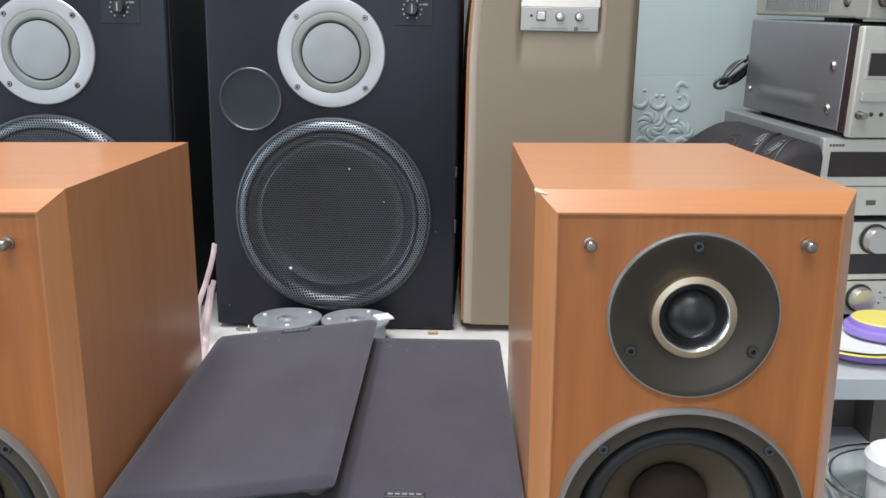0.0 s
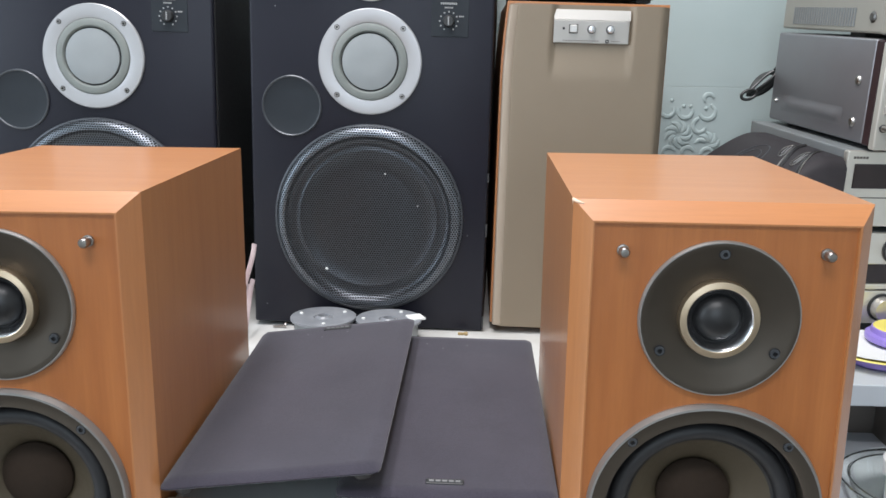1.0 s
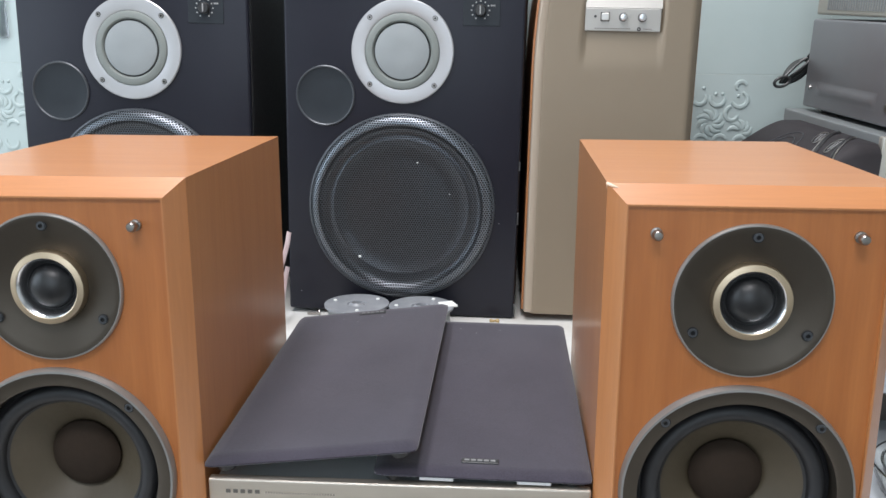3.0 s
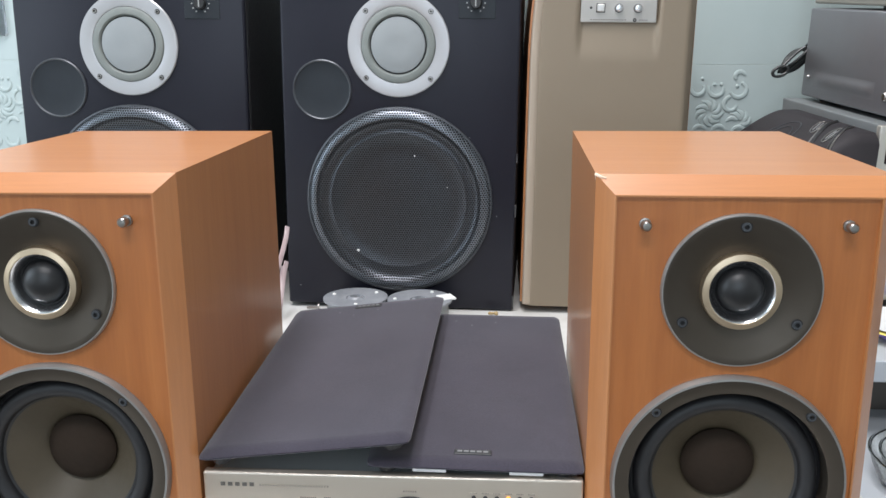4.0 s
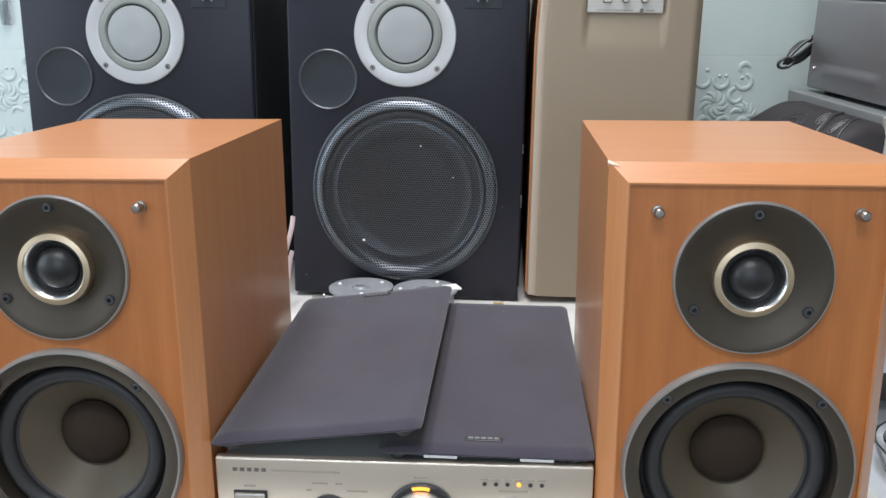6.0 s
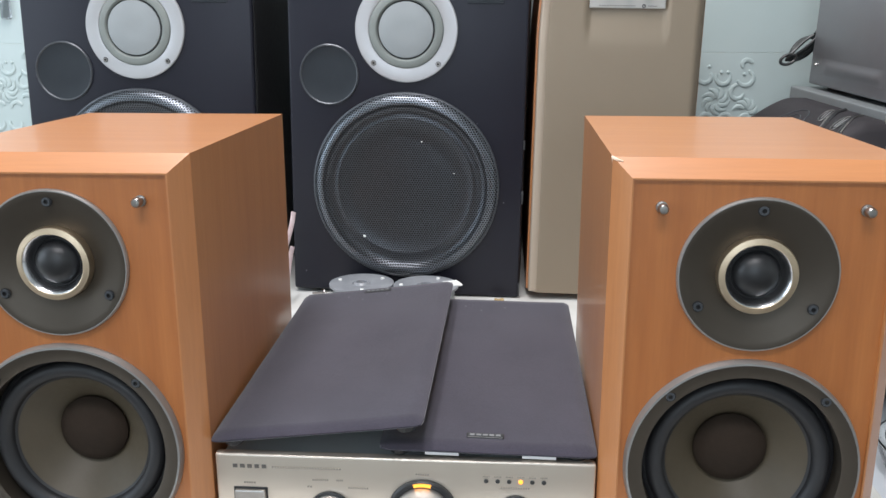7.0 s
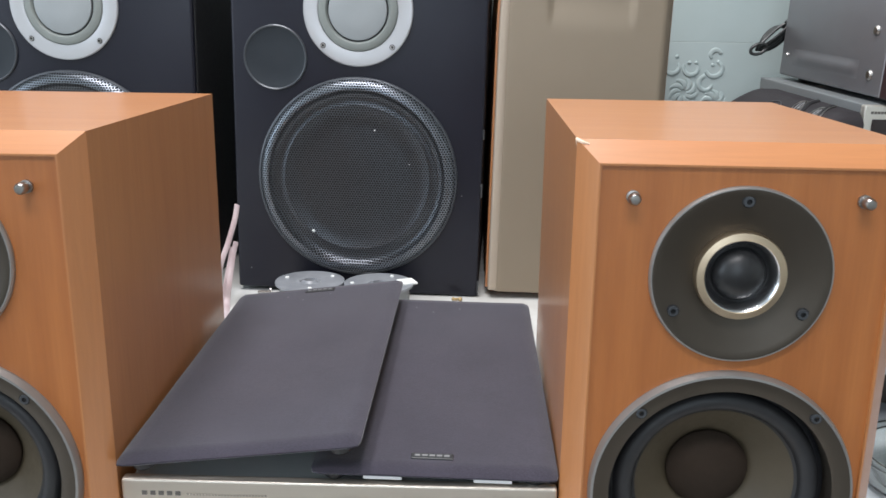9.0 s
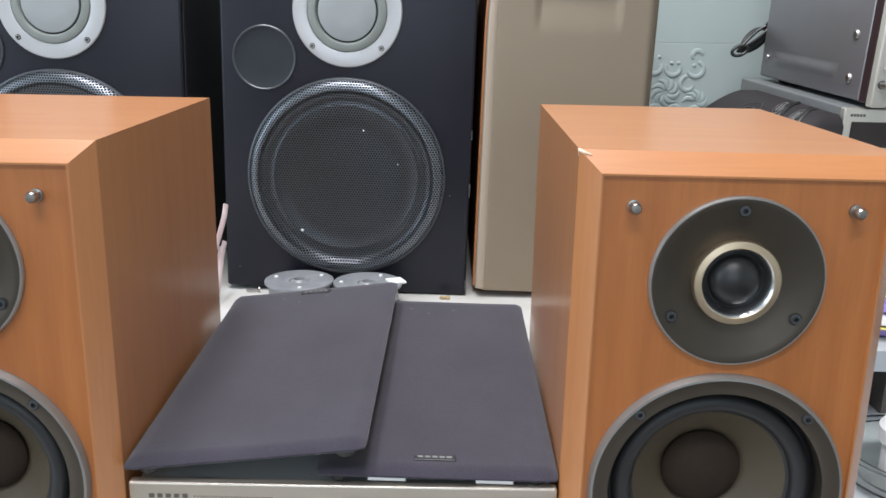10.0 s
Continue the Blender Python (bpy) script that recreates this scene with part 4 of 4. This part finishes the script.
# grey receiver on top of it
rx = unit("receiver", -0.0055, 0.0, 0.0015, "grey metal receiver with silver front and side screws", "receiver")
part("case", block(0.0, 0.345, 0.0, 0.290, 0.0, 0.1435, 0.004, 3), M_GREY_CASE, rx, "dull grey steel case")
part("dark_strip", block(-0.0005, 0.345, -0.0178, -0.0002, 0.0, 0.1425, 0.002), M_MAROON, rx, "dark maroon strip")
fp = part("front_panel", block(-0.0010, 0.355, -0.032, -0.0180, -0.004, 0.1410, 0.003, 3), M_DULL_SILVER, rx, "silver front panel with worn edge")
part("bezel", block(0.0090, 0.233, -0.0332, -0.0310, 0.0740, 0.1110, 0.001), M_PLATE, fp)
part("display", block(0.0125, 0.230, -0.0342, -0.0320, 0.0777, 0.1070, 0.001), M_WINDOW, fp)
part("disc_tray", block(0.0060, 0.170, -0.0370, -0.0310, 0.0445, 0.0575, 0.002), M_PLATE, fp, "silver disc tray front")
front_knob(fp, 0.0085, -0.032, 0.0265, 0.0046, M_STEEL)
for k in range(2):
    part("jack", lathe([(0.0028, 0), (0.0028, 0.001), (0, 0.001)], 14, Matrix.Translation((0.026 + 0.014 * k, -0.032, 0.0275))), M_FRAME_BLACK, fp)
side = pose(0, 0, 0, 0, 0, -90)
for sy, sz, r in ((0.030, 0.0857, 0.0070), (0.030, 0.0273, 0.0070), (0.268, 0.0330, 0.0036)):
    part("screw", lathe([(r, 0), (r, 0.001), (r * 0.7, 0.0035), (0, 0.004)], 18, Matrix.Translation((0.0, sy, sz)) @ side), M_STEEL, rx, "pan-head screw")
bm = bmesh.new()
NR, NS = 40, 12
rib = [[bm.verts.new((-0.0003 - 0.0024 * min(1.0, 3.2 * math.sin(math.pi * i / NR)) * math.sin(math.pi * j / NS) ** 2, 0.060 + 0.190 * i / NR, 0.0185 + 0.026 * j / NS)) for j in range(NS + 1)] for i in range(NR + 1)]
for i in range(NR):
    for j in range(NS):
        bm.faces.new((rib[i][j], rib[i + 1][j], rib[i + 1][j + 1], rib[i][j + 1]))
part("side_rib", bm, M_GREY_CASE, rx, "long pressed side rib", 60)
feet(rx, 0.345, 0.29, 0.006)
# uppermost unit
u = unit("deck", -0.0035, -0.030, 0.1515, "silver-grey ribbed deck on top of the stack", "deck")
part("case", block(0.002, 0.345, 0.030, 0.320, 0.0, 0.110, 0.003), M_DECK, u)
part("front_panel", block(0.0, 0.350, 0.0, 0.0298, -0.001, 0.112, 0.003), M_DECK, u)
bm = bmesh.new()
for k in range(26):
    box(bm, 0.0008, 0.004, 0.10 + 0.0072 * k, 0.1038 + 0.0072 * k, 0.008, 0.034)
part("vent_ribs", bm, M_PALE_CASE, u)
part("screw", lathe([(0.008, 0), (0.008, 0.001), (0.005, 0.003), (0, 0.003)], 18, Matrix.Translation((0.002, 0.055, 0.022)) @ side), M_SCREW, u)
front_knob(u, 0.020, 0.0, 0.024, 0.008, M_STEEL)
for fx in (0.05, 0.30):
    part("foot", block(fx - 0.018, fx + 0.018, 0.12, 0.16, -0.0066, 0.0), M_FRAME_BLACK, u)

# charcoal speaker case beside the stack
CW, CD, CHT = 0.155, 0.290, 0.278
ch = unit("car_speaker_case", -0.0325 - CW, -0.022, -0.016 - CHT, "rounded charcoal plastic speaker case with two dull metal ovals", "speaker case", "speaker case by the stack")


def case_top(u, v):
    """Height of the lid over its width u and depth v: a flat strip, then a slope to the left."""
    d = (0.86 - u) * CW
    slope = 0.0 if d <= 0 else 0.78 * (math.sqrt(d * d + 0.0009) - 0.03)
    return CHT - slope - 0.040 * max(0.0, (v - 0.88) / 0.12) ** 2 - 0.014 * max(0.0, (0.06 - v) / 0.06) ** 2


bm = bmesh.new()
NU, NV = 32, 44
grid = [[bm.verts.new((CW * i / NU, CD * j / NV, case_top(i / NU, j / NV))) for i in range(NU + 1)] for j in range(NV + 1)]
for j in range(NV):
    for i in range(NU):
        bm.faces.new((grid[j][i], grid[j][i + 1], grid[j + 1][i + 1], grid[j + 1][i]))
rim = grid[0] + [r_[-1] for r_ in grid[1:]] + grid[-1][-2::-1] + [r_[0] for r_ in grid[-2:0:-1]]
low = [bm.verts.new((v.co.x, v.co.y, 0.0)) for v in rim]
for k in range(len(rim)):
    j = (k + 1) % len(rim)
    bm.faces.new((rim[k], rim[j], low[j], low[k]))
bm.faces.new(low)
part("body", bm, M_CHARCOAL, ch, sharp=50)
part("foot", block(0.02, 0.13, 0.02, 0.26, -0.006, 0.001), M_FRAME_BLACK, ch)


def on_lid(x, y, lift=0.0012):
    return (x, y, case_top(x / CW, y / CD) + lift)


def lid_line(a, b, steps, lift):
    return [on_lid(a[0] + (b[0] - a[0]) * k / steps, a[1] + (b[1] - a[1]) * k / steps, lift) for k in range(steps + 1)]


for cx, cy, turn in ((0.114, 0.098, 0.68), (0.108, 0.042, 0.45)):
    ca, sa = math.cos(turn), math.sin(turn)
    ring = []
    for k in range(29):
        a = 2 * math.pi * k / 28
        along, across = 0.019 * math.cos(a), 0.0075 * math.sin(a)
        ring.append(on_lid(cx + along * ca - across * sa, cy + along * sa + across * ca))
    ov = part("oval_trim", tube(ring, 0.0007, 6), M_STEEL, ch, "small bright metal oval trim")
    bm = bmesh.new()
    for k in (-1, 1):
        ox, oy = -0.0024 * k * sa, 0.0024 * k * ca
        tube(lid_line((cx - 0.011 * ca + ox, cy - 0.011 * sa + oy), (cx + 0.011 * ca + ox, cy + 0.011 * sa + oy), 5, 0.0008), 0.0007, 6, bm)
    part("oval_mark", bm, M_INK_PALE, ov)
part("groove", tube(lid_line((0.070, 0.038), (0.150, 0.114), 10, 0.0004), 0.0030, 6), M_FRAME_BLACK, ch)
# both steel lines here draw the lid's diagonal highlights
part("lid_glint", tube(lid_line((0.070, 0.046), (0.151, 0.122), 10, 0.0012), 0.0009, 6), M_STEEL, ch, "thin pale line laid on as a highlight of the lid")
part("groove", tube(lid_line((0.080, 0.002), (0.146, 0.066), 10, 0.0004), 0.0024, 6), M_FRAME_BLACK, ch)
part("lid_glint", tube(lid_line((0.084, 0.002), (0.150, 0.064), 10, 0.0012), 0.0011, 6), M_STEEL, ch, "thin pale line laid on as a highlight of the lid")
for r in (0.034, 0.046):
    arc = [on_lid(0.064 + r * math.cos(a), 0.150 + 0.8 * r * math.sin(a), 0.0004) for a in [radians(-70 + 9 * k) for k in range(17)]]
    part("lid_ridge", tube(arc, 0.0008, 6), M_DARK_RIM, ch)

# coiled mains lead behind the receiver
lead = thing("mains_lead", 0.4826, 1.4618, 0.3614, "coiled black mains lead hanging behind the receiver", "cable")
for k in range(4):
    keys = []
    for q in range(33):
        a = 2 * math.pi * q / 32
        along, across = (0.031 - 0.002 * k) * math.cos(a), (0.0045 + 0.0030 * k) * math.sin(a)
        keys.append((0.74 * along - 0.67 * across + 0.002 * k, 0.005 * k + 0.004 * math.sin(2 * a), 0.67 * along + 0.74 * across - 0.001 * k))
    part("loop", tube(keys, 0.0024, 8), M_CABLE, lead)
part("loop_end", tube([(-0.021 + 0.0125 * math.cos(a), -0.004, -0.0195 + 0.008 * math.sin(a) + 0.003 * math.cos(a)) for a in [2 * math.pi * q / 20 for q in range(21)]], 0.0027, 8), M_CABLE, lead)
part("tail", tube(smooth_path([(0.020, 0.0, 0.022), (0.035, 0.008, 0.035), (0.050, 0.012, 0.02), (0.055, 0.014, -0.03)]), 0.003, 8), M_CABLE, lead)

# tray with purple lids on the shelf
tub = thing("purple_tub", 0.5600, 1.0850, 0.0, "low purple plastic tub on the shelf", "tub")
part("wall", lathe([(0, 0), (0.046, 0), (0.052, 0.004), (0.054, 0.0130), (0.051, 0.0130), (0.048, 0.003), (0, 0.003)], 48, UP), M_PURPLE, tub)
tray = thing("tray", 0.5540, 1.0900, 0.0127, "shallow yellow and white plastic tray on a purple tub", "tray")
part("dish", lathe([(0, 0.003), (0.050, 0.003), (0.062, 0.004), (0.073, 0.0070), (0.074, 0.0050), (0.063, 0.0015), (0.050, 0.0), (0, 0.0)], 56, UP), M_YELLOW, tray)
bm = lathe([(0, 0.0045), (0.030, 0.0045), (0.048, 0.0045), (0.058, 0.0060), (0.068, 0.0080)], 40, UP)
for v in bm.verts:
    v.co.z += 0.0022 * abs(noise.noise(v.co * 60.0))
part("liner", bm, M_PAPER, tray, "crumpled white lining")
# a loose purple lid, filed under canister
lid = thing("purple_lid", 0.5980, 1.1080, 0.0185, "flat purple plastic lid with yellow top, lying in the tray", "canister")
part("skirt", lathe([(0.0, 0.0), (0.044, 0.001), (0.050, 0.004), (0.051, 0.008), (0.050, 0.0120), (0.044, 0.0145), (0.0430, 0.0210), (0.041, 0.0220)], 56, UP), M_PURPLE, lid)
part("cap", lathe([(0.0415, 0.0216), (0.039, 0.0234), (0, 0.0234)], 56, UP), M_YELLOW, lid)


# nested glass bowls with a white jar on the lower deck
def glass_bowl(z, size, text):
    bowl = thing("glass_bowl", 0.520, 0.868, z, text, "bowl", "nested glass bowls")
    m = UP @ Matrix.Scale(size, 4)
    part("wall", lathe([(0, 0.004), (0.075, 0.004), (0.098, 0.014), (0.108, 0.036), (0.111, 0.048), (0.114, 0.048), (0.111, 0.034), (0.101, 0.010), (0.077, 0.0), (0, 0.0)], 64, m), M_GLASS, bowl)
    part("rim", lathe([(0.110, 0.048), (0.113, 0.051), (0.116, 0.048), (0.113, 0.046)], 64, m), M_GLASS, bowl)


glass_bowl(-0.1100, 0.80, "clear glass bowl on the lower deck of the shelf")
glass_bowl(-0.1060, 0.70, "clear glass bowl nested inside a wider one")
jar = thing("white_jar", 0.5120, 0.868, -0.1030, "white plastic jar standing in the glass bowl", "jar")
part("body", lathe([(0, 0.0), (0.030, 0.0), (0.032, 0.004), (0.032, 0.036), (0.031, 0.040)], 40, UP), M_WHITE, jar)
part("lid", lathe([(0.031, 0.040), (0.037, 0.041), (0.038, 0.058), (0.033, 0.065), (0, 0.067)], 40, UP), M_WHITE, jar)

# clear plastic hook on the tiles
hook = thing("wall_hook", -0.9752, 1.5900, 0.409, "hazy clear plastic hook stuck on the tiles", "hook")
part("plate", block(-0.010, 0.010, -0.010, 0.0, 0.0, 0.085, 0.0045, 3), M_CLEAR, hook)
part("nail", lathe([(0.003, 0), (0.002, 0.004), (0, 0.004)], 10, Matrix.Translation((-0.012, -0.003, 0.050))), M_SCREW, hook)

# ---- wall tiles with moulded ornament ----
TILE_W, TILE_X = 0.275, 0.304
tile_meshes = {}


def tile(x, z, h):
    if h not in tile_meshes:
        bm = block(0.0005, TILE_W - 0.0005, 0.0, 0.012, 0.0005, h - 0.0005, 0.0003)
        ob = part("tile", bm, M_TILE, wall_back)
        tile_meshes[h] = ob.data
    else:
        ob = new("tile", tile_meshes[h])
        ob.parent = wall_back
    ob.location = (x, 1.5900, z - 0.0105 * (x - 0.38))


for k in range(-8, 6):
    for z, h in ((-0.152, 0.25), (0.098, 0.25), (0.348, 0.40), (0.748, 0.40)):
        tile(TILE_X + k * TILE_W, z, h)


def curl(cx, cz, r, start, sweep, thick=0.0048):
    pts, rad = [], []
    for s in range(15):
        t = s / 14
        a = radians(start + sweep * t)
        rr = r * (1 - 0.35 * t)
        pts.append((cx + rr * math.cos(a), 0.0, cz + rr * math.sin(a)))
        rad.append(thick * (0.45 + 0.55 * math.sin(math.pi * min(1, 0.15 + 0.75 * t))))
    return pts, rad


def ornament():
    """Curls and pinwheels in low relief; x from the wheel's middle, z up."""
    bm = bmesh.new()

    def petals(cx, cz, r, first, count, gap):
        for k in range(count):
            a = radians(first + gap * k)
            pts, rad = [], []
            for s in range(7):
                t = s / 6
                rr = r * (0.22 + 0.78 * t)
                b = a + 0.75 * t * t
                pts.append((cx + rr * math.cos(b), 0.0, cz + rr * math.sin(b)))
                rad.append(0.0012 + 0.0042 * math.sin(math.pi * (0.12 + 0.82 * t)))
            tube(pts, rad, 8, bm)

    petals(0.0, 0.0, 0.029, 0, 9, 40)
    petals(0.063, -0.020, 0.026, -20, 5, 38)
    for c in ((-0.024, 0.052, 0.017, 170, 220), (0.014, 0.050, 0.018, 160, 225), (0.060, 0.050, 0.019, 200, 230), (0.058, 0.075, 0.012, 20, 200),
              (0.045, 0.018, 0.017, 100, 250), (-0.020, -0.040, 0.015, 20, 160), (0.020, -0.040, 0.015, 20, 160), (0.062, -0.042, 0.015, 20, 160),
              (-0.024, -0.075, 0.017, 160, 220), (0.018, -0.075, 0.017, 160, 220)):
        pts, rad = curl(*c)
        tube(pts, rad, 8, bm)
    for cx, cz in ((-0.018, 0.072), (0.008, 0.060), (0.022, 0.060), (0.066, 0.062), (0.055, 0.056)):
        bmesh.ops.create_icosphere(bm, subdivisions=2, radius=0.0038, matrix=Matrix.Translation((cx, 0, cz)))
    bmesh.ops.scale(bm, vec=(0.88, 0.46, 0.88), verts=bm.verts)
    return bm


first = None
for k in range(-5, 1):
    if first is None:
        ob = part("tile_relief", ornament(), M_TILE, wall_back)
        first = ob.data
    else:
        ob = new("tile_relief", first)
        ob.parent = wall_back
    ob.location = (0.3770 + k * TILE_W, 1.5895, 0.2605 - 0.0105 * k * TILE_W)
